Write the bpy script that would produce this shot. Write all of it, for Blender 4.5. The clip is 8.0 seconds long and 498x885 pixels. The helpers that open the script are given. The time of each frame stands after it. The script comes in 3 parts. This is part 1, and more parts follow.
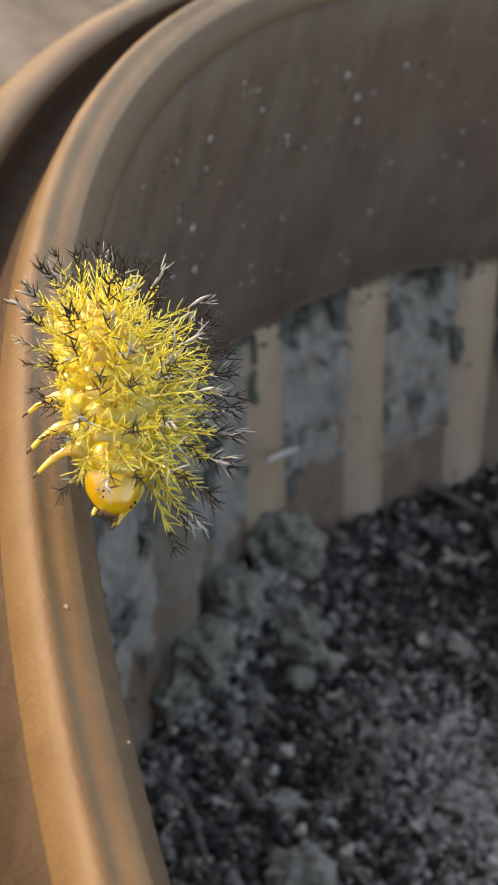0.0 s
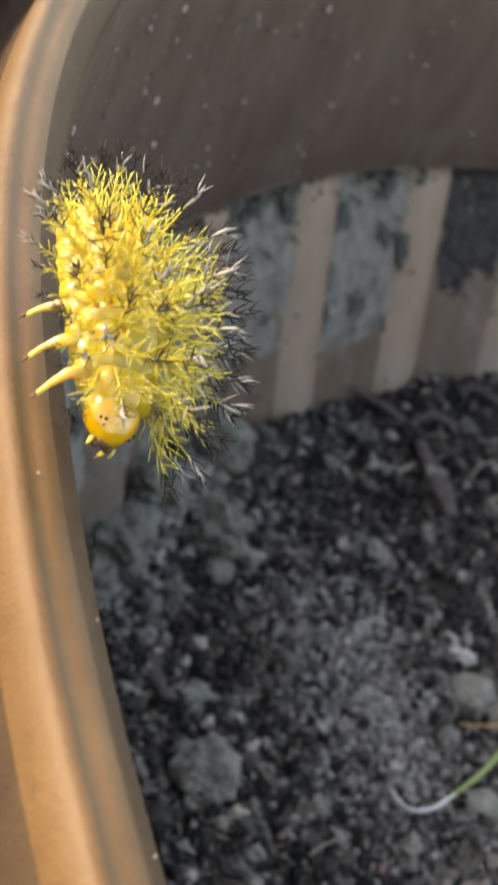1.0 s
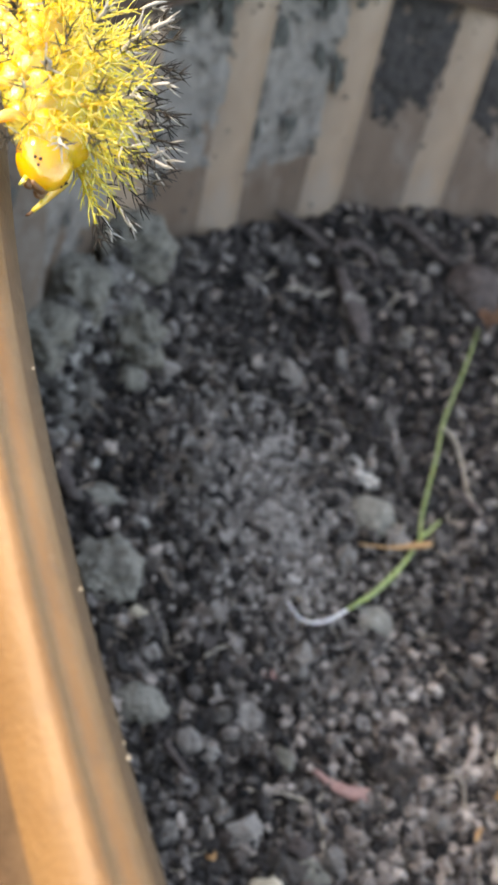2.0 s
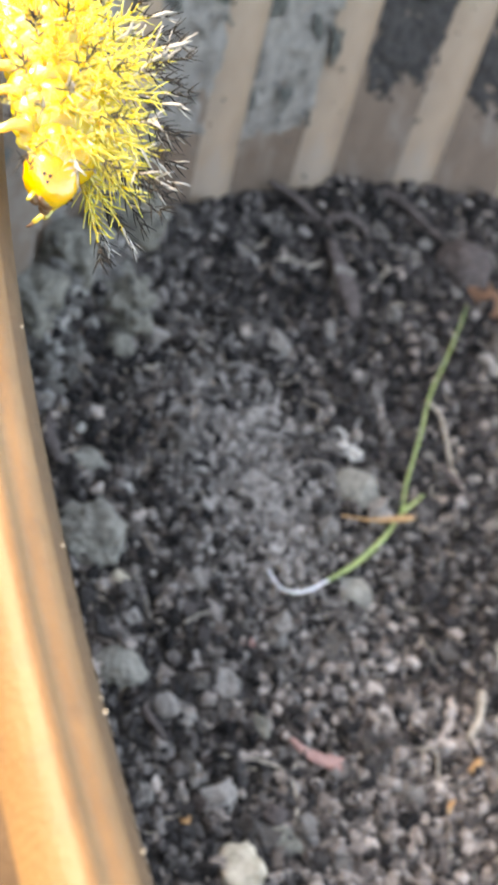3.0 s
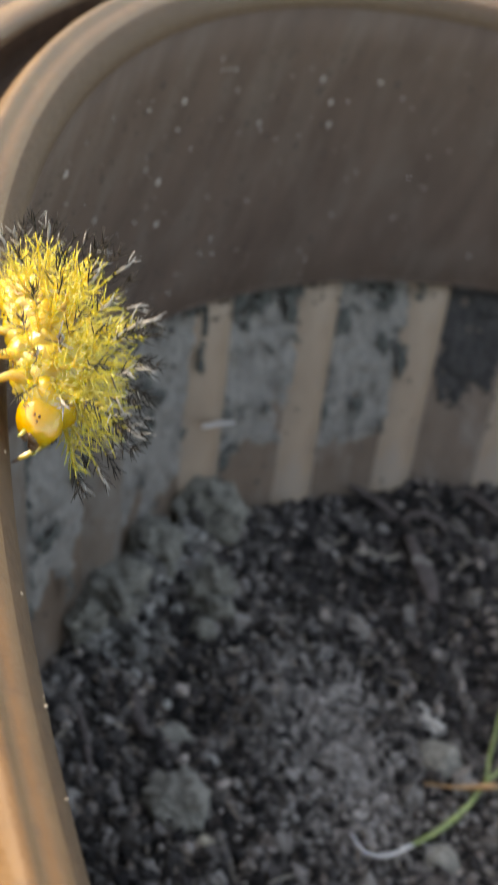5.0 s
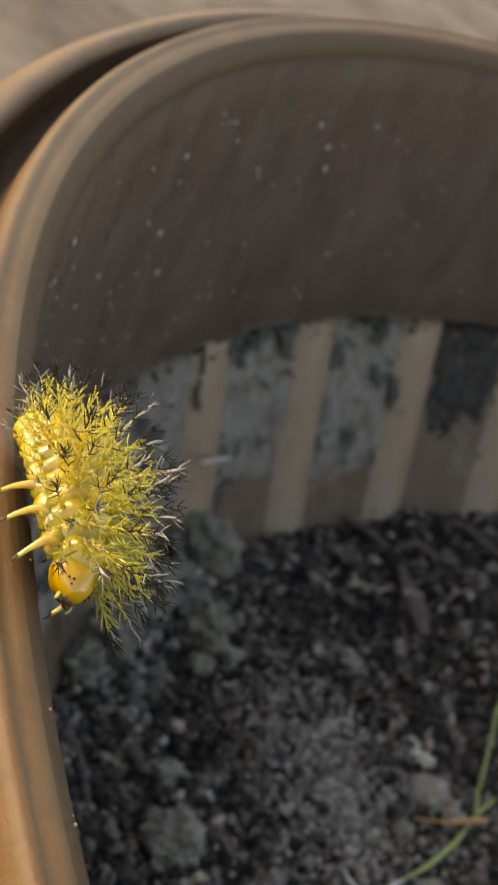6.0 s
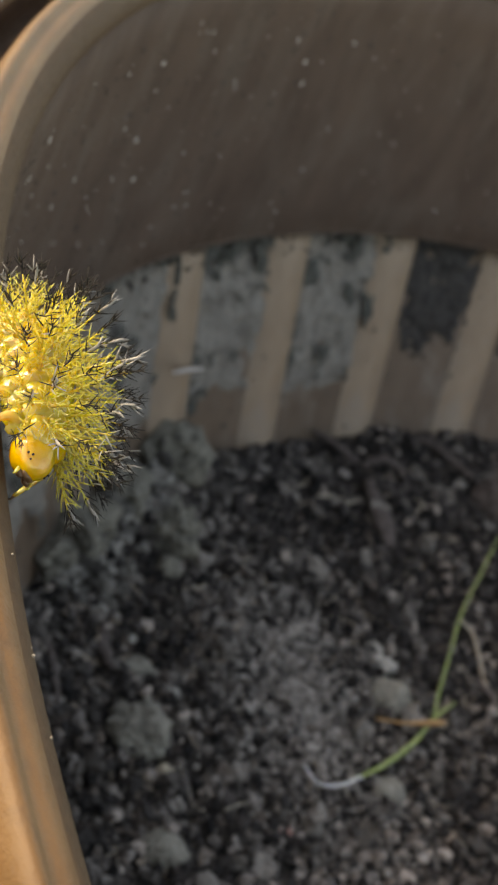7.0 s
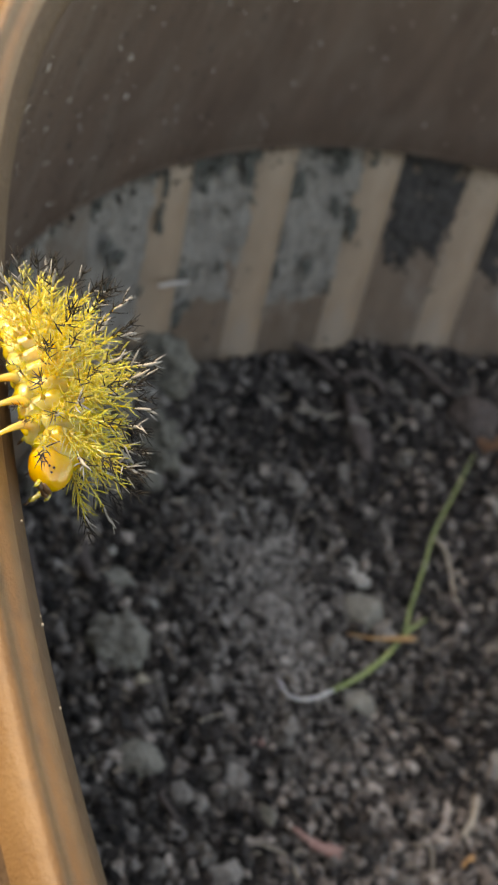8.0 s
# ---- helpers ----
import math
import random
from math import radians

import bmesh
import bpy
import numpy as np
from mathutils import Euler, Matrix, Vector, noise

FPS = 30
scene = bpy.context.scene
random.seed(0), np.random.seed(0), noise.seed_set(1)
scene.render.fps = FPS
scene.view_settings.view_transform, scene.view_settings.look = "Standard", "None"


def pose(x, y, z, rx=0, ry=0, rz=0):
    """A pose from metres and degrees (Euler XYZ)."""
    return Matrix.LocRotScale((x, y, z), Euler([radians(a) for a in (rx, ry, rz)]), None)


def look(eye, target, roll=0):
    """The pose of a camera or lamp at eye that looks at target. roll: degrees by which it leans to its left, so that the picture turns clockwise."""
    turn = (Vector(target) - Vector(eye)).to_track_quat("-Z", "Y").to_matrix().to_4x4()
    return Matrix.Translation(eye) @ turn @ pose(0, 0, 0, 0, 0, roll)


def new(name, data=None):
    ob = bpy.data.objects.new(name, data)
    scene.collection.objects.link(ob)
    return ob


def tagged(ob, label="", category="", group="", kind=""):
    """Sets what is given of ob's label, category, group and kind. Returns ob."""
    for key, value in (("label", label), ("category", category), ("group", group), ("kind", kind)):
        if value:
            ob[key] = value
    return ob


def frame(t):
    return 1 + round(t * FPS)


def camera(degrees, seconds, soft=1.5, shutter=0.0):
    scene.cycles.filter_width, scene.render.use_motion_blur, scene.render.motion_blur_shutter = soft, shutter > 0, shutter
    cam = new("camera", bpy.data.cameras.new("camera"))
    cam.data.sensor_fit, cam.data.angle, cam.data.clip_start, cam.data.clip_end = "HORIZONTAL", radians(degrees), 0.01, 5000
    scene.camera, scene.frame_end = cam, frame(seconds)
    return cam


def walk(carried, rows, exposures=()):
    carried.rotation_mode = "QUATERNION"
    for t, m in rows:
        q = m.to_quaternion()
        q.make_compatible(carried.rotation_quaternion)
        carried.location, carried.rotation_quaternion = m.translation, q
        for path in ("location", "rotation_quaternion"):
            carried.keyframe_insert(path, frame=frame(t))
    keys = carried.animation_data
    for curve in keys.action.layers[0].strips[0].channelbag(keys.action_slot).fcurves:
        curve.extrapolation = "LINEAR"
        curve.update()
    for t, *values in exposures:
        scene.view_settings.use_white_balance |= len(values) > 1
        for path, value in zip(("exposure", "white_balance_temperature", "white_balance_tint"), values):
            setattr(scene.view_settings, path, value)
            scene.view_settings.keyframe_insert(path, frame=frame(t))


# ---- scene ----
MM = 0.001
cam = camera(18.26, 8.0, soft=1.8, shutter=0.35)
cam.data.dof.use_dof = True
cam.data.dof.focus_distance = 0.0435
cam.data.dof.aperture_fstop = 340.0
walk(cam, [
    (0.0, pose(-0.09056, -0.07121, 0.06761, 58.124, -18.478, 11.551)),
    (0.5, pose(-0.09122, -0.07163, 0.06780, 57.405, -21.679, 11.573)),
    (1.0, pose(-0.09215, -0.07020, 0.06560, 54.292, -24.683, 11.578)),
    (1.5, pose(-0.09241, -0.06960, 0.06486, 50.850, -26.673, 11.588)),
    (2.0, pose(-0.09205, -0.07174, 0.06458, 48.267, -30.049, 11.457)),
    (3.3, pose(-0.09195, -0.07241, 0.06475, 46.554, -31.877, 12.955)),
    (3.5, pose(-0.09107, -0.07297, 0.06466, 48.344, -30.922, 13.409)),
    (4.0, pose(-0.08928, -0.07569, 0.06496, 52.387, -29.053, 13.592)),
    (4.5, pose(-0.08552, -0.08015, 0.06659, 55.524, -27.604, 14.441)),
    (5.0, pose(-0.08458, -0.08112, 0.06665, 59.277, -25.766, 15.097)),
    (5.2, pose(-0.08412, -0.08085, 0.06582, 60.678, -24.989, 14.983)),
    (6.3, pose(-0.08766, -0.08316, 0.07063, 58.769, -26.838, 14.783)),
    (6.5, pose(-0.08449, -0.08520, 0.07017, 58.619, -26.866, 14.802)),
    (7.0, pose(-0.08535, -0.08476, 0.06998, 56.759, -27.721, 14.837)),
    (7.5, pose(-0.08716, -0.08431, 0.07118, 54.654, -28.679, 15.085)),
    (8.0, pose(-0.08768, -0.08474, 0.07193, 52.407, -29.808, 14.944)),
], exposures=[(t, e, 10000 if t < 6 else 11500, 16) for t, e in ((0.0, 1.93), (0.5, 1.93), (1.0, 2.2), (1.5, 2.45), (2.0, 2.72), (3.3, 3.25), (3.5, 3.05), (4.0, 2.2), (4.5, 2.55), (5.0, 2.05), (5.2, 1.82), (6.3, 1.55), (6.5, 1.55), (7.0, 1.72), (8.0, 1.9))])

# ---- world and sun ----
SUN_AZ, SUN_EL = radians(185), radians(38.5)
world = bpy.data.worlds.new("sky")
scene.world = world
world.use_nodes = True
wn = world.node_tree
sky = wn.nodes.new("ShaderNodeTexSky")
sky.sky_type = "NISHITA"
sky.sun_disc = False
sky.sun_elevation = SUN_EL
sky.sun_rotation = radians(90) - SUN_AZ
wn.links.new(sky.outputs[0], wn.nodes["Background"].inputs[0])
wn.nodes["Background"].inputs[1].default_value = 0.15
sun_data = bpy.data.lights.new("sun", "SUN")
sun_data.energy = 1.4
sun_data.angle = radians(0.6)
sun_data.color = (1.0, 0.95, 0.88)
sun = new("sun", sun_data)
sun_way = Vector((math.cos(SUN_AZ) * math.cos(SUN_EL), math.sin(SUN_AZ) * math.cos(SUN_EL), math.sin(SUN_EL)))
sun.matrix_world = look(sun_way, (0, 0, 0))


# ---- materials ----
def material(name, stops, size=1.0, rough=0.6, detail=6.0, bump=0.0, bump_size=0.3, source="noise", spec=0.4, sss=0.0, sss_radius=0.5,
             stain=None, stain_size=6.0, stain_at=(0.45, 0.65), stretch=(1, 1, 1)):
    """A surface whose colour runs through stops, by noise of a size in mm or by a random value for each piece or each island."""
    m = bpy.data.materials.new(name)
    m.use_nodes = True
    nt = m.node_tree
    bsdf = nt.nodes["Principled BSDF"]
    bsdf.inputs["Roughness"].default_value = rough
    bsdf.inputs["Specular IOR Level"].default_value = spec
    co = nt.nodes.new("ShaderNodeTexCoord")
    mp = nt.nodes.new("ShaderNodeMapping")
    mp.inputs["Scale"].default_value = stretch
    nt.links.new(co.outputs["Object"], mp.inputs["Vector"])

    def grain(mm, det):
        n = nt.nodes.new("ShaderNodeTexNoise")
        n.inputs["Scale"].default_value = 1.0 / (mm * MM)
        n.inputs["Detail"].default_value = det
        n.inputs["Roughness"].default_value = 0.6
        nt.links.new(mp.outputs[0], n.inputs["Vector"])
        return n.outputs["Fac"]

    fac = grain(size, detail)
    if source == "island":
        g = nt.nodes.new("ShaderNodeNewGeometry")
        mix = nt.nodes.new("ShaderNodeMix")
        mix.inputs[0].default_value = 0.35
        nt.links.new(g.outputs["Random Per Island"], mix.inputs[2])
        nt.links.new(fac, mix.inputs[3])
        fac = mix.outputs[0]
    if source == "object":
        g = nt.nodes.new("ShaderNodeObjectInfo")
        mix = nt.nodes.new("ShaderNodeMix")
        mix.inputs[0].default_value = 0.5
        nt.links.new(g.outputs["Random"], mix.inputs[2])
        nt.links.new(fac, mix.inputs[3])
        fac = mix.outputs[0]
    ramp = nt.nodes.new("ShaderNodeValToRGB")
    els = ramp.color_ramp.elements
    while len(els) < len(stops):
        els.new(0.5)
    for el, (at, c) in zip(els, stops):
        el.position, el.color = at, (*c, 1)
    nt.links.new(fac, ramp.inputs[0])
    colour = ramp.outputs[0]
    if stain:
        sm = nt.nodes.new("ShaderNodeMapRange")
        sm.inputs["From Min"].default_value, sm.inputs["From Max"].default_value = stain_at
        nt.links.new(grain(stain_size, 8), sm.inputs["Value"])
        mx = nt.nodes.new("ShaderNodeMix")
        mx.data_type = "RGBA"
        nt.links.new(sm.outputs[0], mx.inputs[0])
        nt.links.new(colour, mx.inputs[6])
        mx.inputs[7].default_value = (*stain, 1)
        colour = mx.outputs[2]
    nt.links.new(colour, bsdf.inputs["Base Color"])
    if sss:
        bsdf.inputs["Subsurface Weight"].default_value = sss
        bsdf.inputs["Subsurface Radius"].default_value = (1.0, 0.6, 0.15)
        bsdf.inputs["Subsurface Scale"].default_value = sss_radius * MM
    if bump:
        b = nt.nodes.new("ShaderNodeBump")
        b.inputs["Strength"].default_value = 1.0
        b.inputs["Distance"].default_value = bump * MM
        nt.links.new(grain(bump_size, 5), b.inputs["Height"])
        nt.links.new(b.outputs[0], bsdf.inputs["Normal"])
    return m


PLASTIC = material("tan_plastic", [(0.3, (0.104, 0.058, 0.026)), (0.7, (0.138, 0.081, 0.038))], 3.0, 0.4, spec=0.22, bump=0.04, bump_size=0.16, stain=(0.078, 0.049, 0.028), stain_size=0.9, stain_at=(0.55, 0.85))
WALL = material("dusty_plastic", [(0.3, (0.080, 0.056, 0.044)), (0.7, (0.115, 0.082, 0.064))], 4.5, 0.8, spec=0.06, bump=0.03, bump_size=0.25, stain=(0.128, 0.102, 0.083), stain_size=4.0, stain_at=(0.48, 0.8), stretch=(1, 1, 0.5))
# rim plastic with the inner lip's shade put into its colour, plus grime specks
SHADED_LIP = material("shaded_grimy_lip", [(0.3, (0.074, 0.046, 0.028)), (0.7, (0.102, 0.065, 0.040))], 0.5, 0.6, spec=0.12, bump=0.06, bump_size=0.15, stain=(0.048, 0.033, 0.022), stain_size=0.6, stain_at=(0.55, 0.8))
# darker brown that paints the shade inside the rim's groove
GROOVE = material("groove_shade", [(0.3, (0.046, 0.030, 0.019)), (0.7, (0.074, 0.048, 0.030))], 1.2, 0.8, spec=0.1, bump=0.06, bump_size=0.2)
# ribs take a paler tan than the recessed panels between them
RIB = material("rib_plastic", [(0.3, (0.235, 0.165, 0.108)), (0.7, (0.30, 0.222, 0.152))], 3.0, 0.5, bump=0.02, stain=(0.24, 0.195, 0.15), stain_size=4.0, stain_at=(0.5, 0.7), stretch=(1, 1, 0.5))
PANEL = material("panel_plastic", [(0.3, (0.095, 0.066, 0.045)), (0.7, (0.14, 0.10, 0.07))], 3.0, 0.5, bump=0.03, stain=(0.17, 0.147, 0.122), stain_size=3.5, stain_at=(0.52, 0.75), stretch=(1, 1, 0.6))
MUD = material("mud_on_plastic", [(0.3, (0.105, 0.078, 0.055)), (0.7, (0.15, 0.118, 0.088))], 2.0, 0.75, bump=0.06, bump_size=0.3, stain=(0.16, 0.145, 0.122), stain_size=2.4, stain_at=(0.45, 0.65))
DIRT = material("caked_dirt", [(0.3, (0.15, 0.14, 0.12)), (0.7, (0.25, 0.235, 0.203))], 0.9, 0.9, bump=0.1, bump_size=0.25, stain=(0.10, 0.094, 0.084), stain_size=3.0, stain_at=(0.5, 0.75))
DARK_DIRT = material("dark_dirt", [(0.3, (0.014, 0.013, 0.012)), (0.7, (0.062, 0.058, 0.052))], 0.8, 0.9, bump=0.2, bump_size=0.3)
MOULD = material("mould", [(0.3, (0.028, 0.031, 0.026)), (0.7, (0.105, 0.108, 0.092))], 0.7, 0.9, bump=0.15, bump_size=0.3)
SOIL = material("soil", [(0.35, (0.009, 0.0075, 0.0065)), (0.65, (0.034, 0.029, 0.024))], 0.7, 0.95, bump=0.25, bump_size=0.3)
CRUMB = material("soil_crumbs", [(0.28, (0.007, 0.006, 0.0055)), (0.5, (0.043, 0.039, 0.035)), (0.72, (0.15, 0.135, 0.12)), (0.97, (0.48, 0.44, 0.40))], 0.35, 0.9, source="island", bump=0.08, bump_size=0.15, stain=(0.03, 0.026, 0.023), stain_size=5.0, stain_at=(0.5, 0.75))
BLACK_CRUMB = material("black_crumbs", [(0.3, (0.005, 0.0043, 0.004)), (0.55, (0.026, 0.022, 0.02)), (0.8, (0.075, 0.066, 0.06)), (1.0, (0.28, 0.255, 0.23))], 0.35, 0.9, source="island", bump=0.08, bump_size=0.15)
DUST = material("pale_crumbs", [(0.15, (0.10, 0.092, 0.082)), (0.55, (0.28, 0.258, 0.232)), (0.95, (0.50, 0.465, 0.42))], 0.35, 0.95, source="island", bump=0.05, bump_size=0.12)
BROWN = material("brown_crumbs", [(0.2, (0.045, 0.036, 0.031)), (0.55, (0.20, 0.168, 0.144)), (0.9, (0.52, 0.455, 0.395))], 0.35, 0.95, source="island", bump=0.05, bump_size=0.12)
HEAP = material("heap_crumbs", [(0.2, (0.04, 0.038, 0.033)), (0.55, (0.16, 0.155, 0.138)), (0.85, (0.36, 0.35, 0.315))], 0.35, 0.95, source="island", bump=0.05, bump_size=0.12)
CLOD = material("grey_clod", [(0.3, (0.085, 0.083, 0.066)), (0.7, (0.27, 0.26, 0.212))], 0.5, 0.95, bump=0.2, bump_size=0.3, stain=(0.05, 0.05, 0.045), stain_size=1.2, stain_at=(0.52, 0.72))
PALE_CLOD = material("pale_clod", [(0.3, (0.13, 0.126, 0.103)), (0.7, (0.40, 0.385, 0.325))], 0.45, 0.95, bump=0.25, bump_size=0.3, stain=(0.10, 0.097, 0.083), stain_size=0.9, stain_at=(0.5, 0.72))
STONE = material("stone", [(0.3, (0.11, 0.10, 0.088)), (0.7, (0.28, 0.262, 0.232))], 0.8, 0.8, bump=0.08, bump_size=0.2, source="object")
SPLASH = material("dried_splash", [(0.3, (0.42, 0.39, 0.36)), (0.7, (0.66, 0.63, 0.58))], 0.5, 0.35)
CREAM = material("cream_stone", [(0.3, (0.34, 0.29, 0.20)), (0.7, (0.66, 0.60, 0.47))], 0.9, 0.7, bump=0.12, bump_size=0.4)
WHITE = material("white_grain", [(0.3, (0.55, 0.54, 0.51)), (0.7, (0.80, 0.79, 0.76))], 0.5, 0.6, bump=0.05)
FLUFF = material("white_fluff", [(0.3, (0.34, 0.32, 0.28)), (0.7, (0.62, 0.59, 0.53))], 0.4, 0.9, bump=0.1, bump_size=0.15)
PINK = material("pink_chip", [(0.3, (0.27, 0.14, 0.115)), (0.7, (0.44, 0.26, 0.22))], 0.6, 0.7, bump=0.05)
BARK = material("bark", [(0.3, (0.038, 0.03, 0.027)), (0.7, (0.13, 0.106, 0.094))], 0.6, 0.85, bump=0.15, bump_size=0.3)
CHIP = material("bark_slivers", [(0.2, (0.02, 0.015, 0.012)), (0.6, (0.11, 0.085, 0.068)), (0.92, (0.34, 0.275, 0.21))], 0.4, 0.85, source="island", bump=0.04, bump_size=0.1)
MOSS = material("dry_moss", [(0.3, (0.12, 0.06, 0.035)), (0.7, (0.27, 0.15, 0.09))], 0.4, 0.9, bump=0.15, bump_size=0.15)
STRAW = material("straw", [(0.3, (0.24, 0.20, 0.15)), (0.7, (0.46, 0.41, 0.33))], 0.6, 0.7, bump=0.03)
ORANGE = material("orange_straw", [(0.3, (0.36, 0.17, 0.06)), (0.7, (0.55, 0.33, 0.15))], 0.5, 0.6)
GREEN = material("green_stem", [(0.3, (0.19, 0.27, 0.075)), (0.7, (0.36, 0.44, 0.18))], 1.5, 0.45, sss=0.2, sss_radius=0.3)
ROOT = material("white_root", [(0.3, (0.62, 0.64, 0.66)), (0.7, (0.80, 0.80, 0.78))], 0.8, 0.5, sss=0.2, sss_radius=0.3)
GROUND = material("ground", [(0.3, (0.05, 0.04, 0.032)), (0.7, (0.12, 0.095, 0.075))], 14.0, 0.9, bump=1.0, bump_size=5.0, stain=(0.15, 0.13, 0.11), stain_size=60.0)
YELLOW = material("larva_yellow", [(0.3, (0.32, 0.215, 0.005)), (0.7, (0.43, 0.325, 0.017))], 0.6, 0.22, bump=0.05, bump_size=0.3, sss=1.0, sss_radius=1.8, spec=1.0)
HEAD = material("larva_head", [(0.3, (0.46, 0.26, 0.006)), (0.7, (0.55, 0.35, 0.012))], 0.5, 0.22, bump=0.03, bump_size=0.3, sss=0.9, sss_radius=1.3, spec=1.0)
SPINE = material("spine_yellow", [(0.3, (0.30, 0.245, 0.03)), (0.7, (0.40, 0.345, 0.10))], 0.5, 0.25, sss=0.9, sss_radius=0.4, spec=0.8)
BLACK = material("seta_black", [(0.3, (0.008, 0.007, 0.006)), (0.7, (0.024, 0.021, 0.018))], 0.3, 0.55, spec=0.2)
PALE = material("seta_pale_glint", [(0.3, (0.17, 0.165, 0.15)), (0.7, (0.40, 0.39, 0.36))], 0.3, 0.4)
CRUMB_ONE = material("soil_crumb", [(0.3, (0.022, 0.019, 0.017)), (0.55, (0.10, 0.09, 0.078)), (0.75, (0.26, 0.24, 0.212))], 0.5, 0.95, source="object", bump=0.12, bump_size=0.25)
LEG = material("leg_yellow", [(0.3, (0.35, 0.245, 0.035)), (0.7, (0.43, 0.345, 0.11))], 0.5, 0.2, sss=1.0, sss_radius=1.2, spec=1.0)
FRONT = material("larva_front", [(0.3, (0.44, 0.27, 0.007)), (0.7, (0.53, 0.37, 0.014))], 0.6, 0.22, bump=0.04, bump_size=0.3, sss=1.0, sss_radius=1.5, spec=1.0)
BLACK_BROWN = material("claw_brown", [(0.3, (0.05, 0.025, 0.012)), (0.7, (0.14, 0.07, 0.03))], 0.3, 0.35)


# ---- mesh helpers ----
def mesh_of(name, verts, faces, mats, smooth=True, idx=None):
    me = bpy.data.meshes.new(name)
    me.from_pydata([tuple(v) for v in verts], [], faces)
    for m in mats if isinstance(mats, (list, tuple)) else [mats]:
        me.materials.append(m)
    if idx is not None:
        me.polygons.foreach_set("material_index", idx)
    me.polygons.foreach_set("use_smooth", [smooth] * len(me.polygons))
    me.update()
    return me


def part(name, me, parent, m=None, label=""):
    ob = new(name, me)
    ob.parent = parent
    if m is not None:
        ob.matrix_basis = m
    return tagged(ob, label)


def lathe(profile, seg, closed=True):
    """Turns a profile of (radius, height) in mm round the z axis."""
    n = len(profile)
    verts, faces = [], []
    for i in range(seg):
        a = 2 * math.pi * i / seg
        for r, z in profile:
            verts.append((r * MM * math.cos(a), r * MM * math.sin(a), z * MM))
    for i in range(seg):
        j = (i + 1) % seg
        for k in range(n if closed else n - 1):
            l = (k + 1) % n
            faces.append((i * n + k, j * n + k, j * n + l, i * n + l))
    return verts, faces


def ico(level):
    bm = bmesh.new()
    bmesh.ops.create_icosphere(bm, subdivisions=level, radius=1.0)
    v = np.array([x.co[:] for x in bm.verts])
    f = np.array([[q.index for q in x.verts] for x in bm.faces])
    bm.free()
    return v, f


ICO1, ICO2, ICO3, ICO4, ICO5 = ico(1), ico(2), ico(3), ico(4), ico(5)


def lump(level, seed, rough=0.35, freq=1.3, fine=0.0):
    """An uneven lump of about unit radius."""
    v, f = (ICO1, ICO2, ICO3, ICO4, ICO5)[level - 1]
    out = []
    off = Vector((seed * 7.31, seed * 3.17, seed * 1.93))
    for p in v:
        q = Vector(p)
        d = 1 + rough * noise.noise(q * freq + off) + 0.5 * rough * noise.noise(q * freq * 2.3 + off)
        if fine:
            d += fine * noise.noise(q * 6 + off) + 0.6 * fine * noise.noise(q * 13 + off)
        if level == 5:
            d += 0.16 * (0.45 - noise.voronoi(q * 3.2 + off)[0][0]) + 0.09 * (0.45 - noise.voronoi(q * 7.5 + off)[0][0])
        out.append(p * d)
    return np.array(out), f


def turn(rng):
    return np.array(Euler((rng.uniform(0, 6.3), rng.uniform(0, 6.3), rng.uniform(0, 6.3))).to_matrix())


def scatter_mesh(name, items, mats, smooth=False):
    """One mesh of many lumps. items: (template, 3x3 matrix, place in mm)."""
    vs, fs, o = [], [], 0
    for (v, f), m, p in items:
        vs.append(v @ np.asarray(m).T + np.asarray(p))
        fs.append(f + o)
        o += len(v)
    v, f = np.concatenate(vs) * MM, np.concatenate(fs)
    me = bpy.data.meshes.new(name)
    me.vertices.add(len(v))
    me.vertices.foreach_set("co", v.ravel())
    me.loops.add(f.size)
    me.loops.foreach_set("vertex_index", f.ravel().astype(np.int32))
    me.polygons.add(len(f))
    me.polygons.foreach_set("loop_start", (np.arange(len(f)) * 3).astype(np.int32))
    me.polygons.foreach_set("use_smooth", np.full(len(f), smooth))
    me.materials.append(mats)
    me.update(calc_edges=True)
    me.validate()
    return me


def tube(points, radii, sides=6, cap=True):
    """A bent, tapered rod through points, in the points' unit."""
    pts = [Vector(p) for p in points]
    verts, faces = [], []
    up = Vector((0.31, 0.17, 0.93))
    for i, p in enumerate(pts):
        d = (pts[min(i + 1, len(pts) - 1)] - pts[max(i - 1, 0)]).normalized()
        u = d.cross(up)
        u = u.normalized() if u.length > 1e-6 else d.orthogonal().normalized()
        w = d.cross(u)
        for k in range(sides):
            a = 2 * math.pi * k / sides
            verts.append(p + (u * math.cos(a) + w * math.sin(a)) * radii[i])
    for i in range(len(pts) - 1):
        for k in range(sides):
            l = (k + 1) % sides
            faces.append((i * sides + k, i * sides + l, (i + 1) * sides + l, (i + 1) * sides + k))
    if cap:
        faces.append(tuple(range(sides))[::-1])
        faces.append(tuple((len(pts) - 1) * sides + k for k in range(sides)))
    return verts, faces


def smooth_line(points, n):
    """Points along a soft curve (Catmull-Rom)."""
    p = [Vector(q) for q in points]
    p = [p[0] * 2 - p[1]] + p + [p[-1] * 2 - p[-2]]
    out = []
    for i in range(1, len(p) - 2):
        for k in range(n):
            t = k / n
            out.append(0.5 * ((2 * p[i]) + (p[i + 1] - p[i - 1]) * t + (2 * p[i - 1] - 5 * p[i] + 4 * p[i + 1] - p[i + 2]) * t * t
                              + (3 * p[i] - p[i - 1] - 3 * p[i + 1] + p[i + 2]) * t ** 3))
    out.append(p[-2])
    return out


def polar(r, az, z):
    return Vector((r * math.cos(radians(az)), r * math.sin(radians(az)), z))


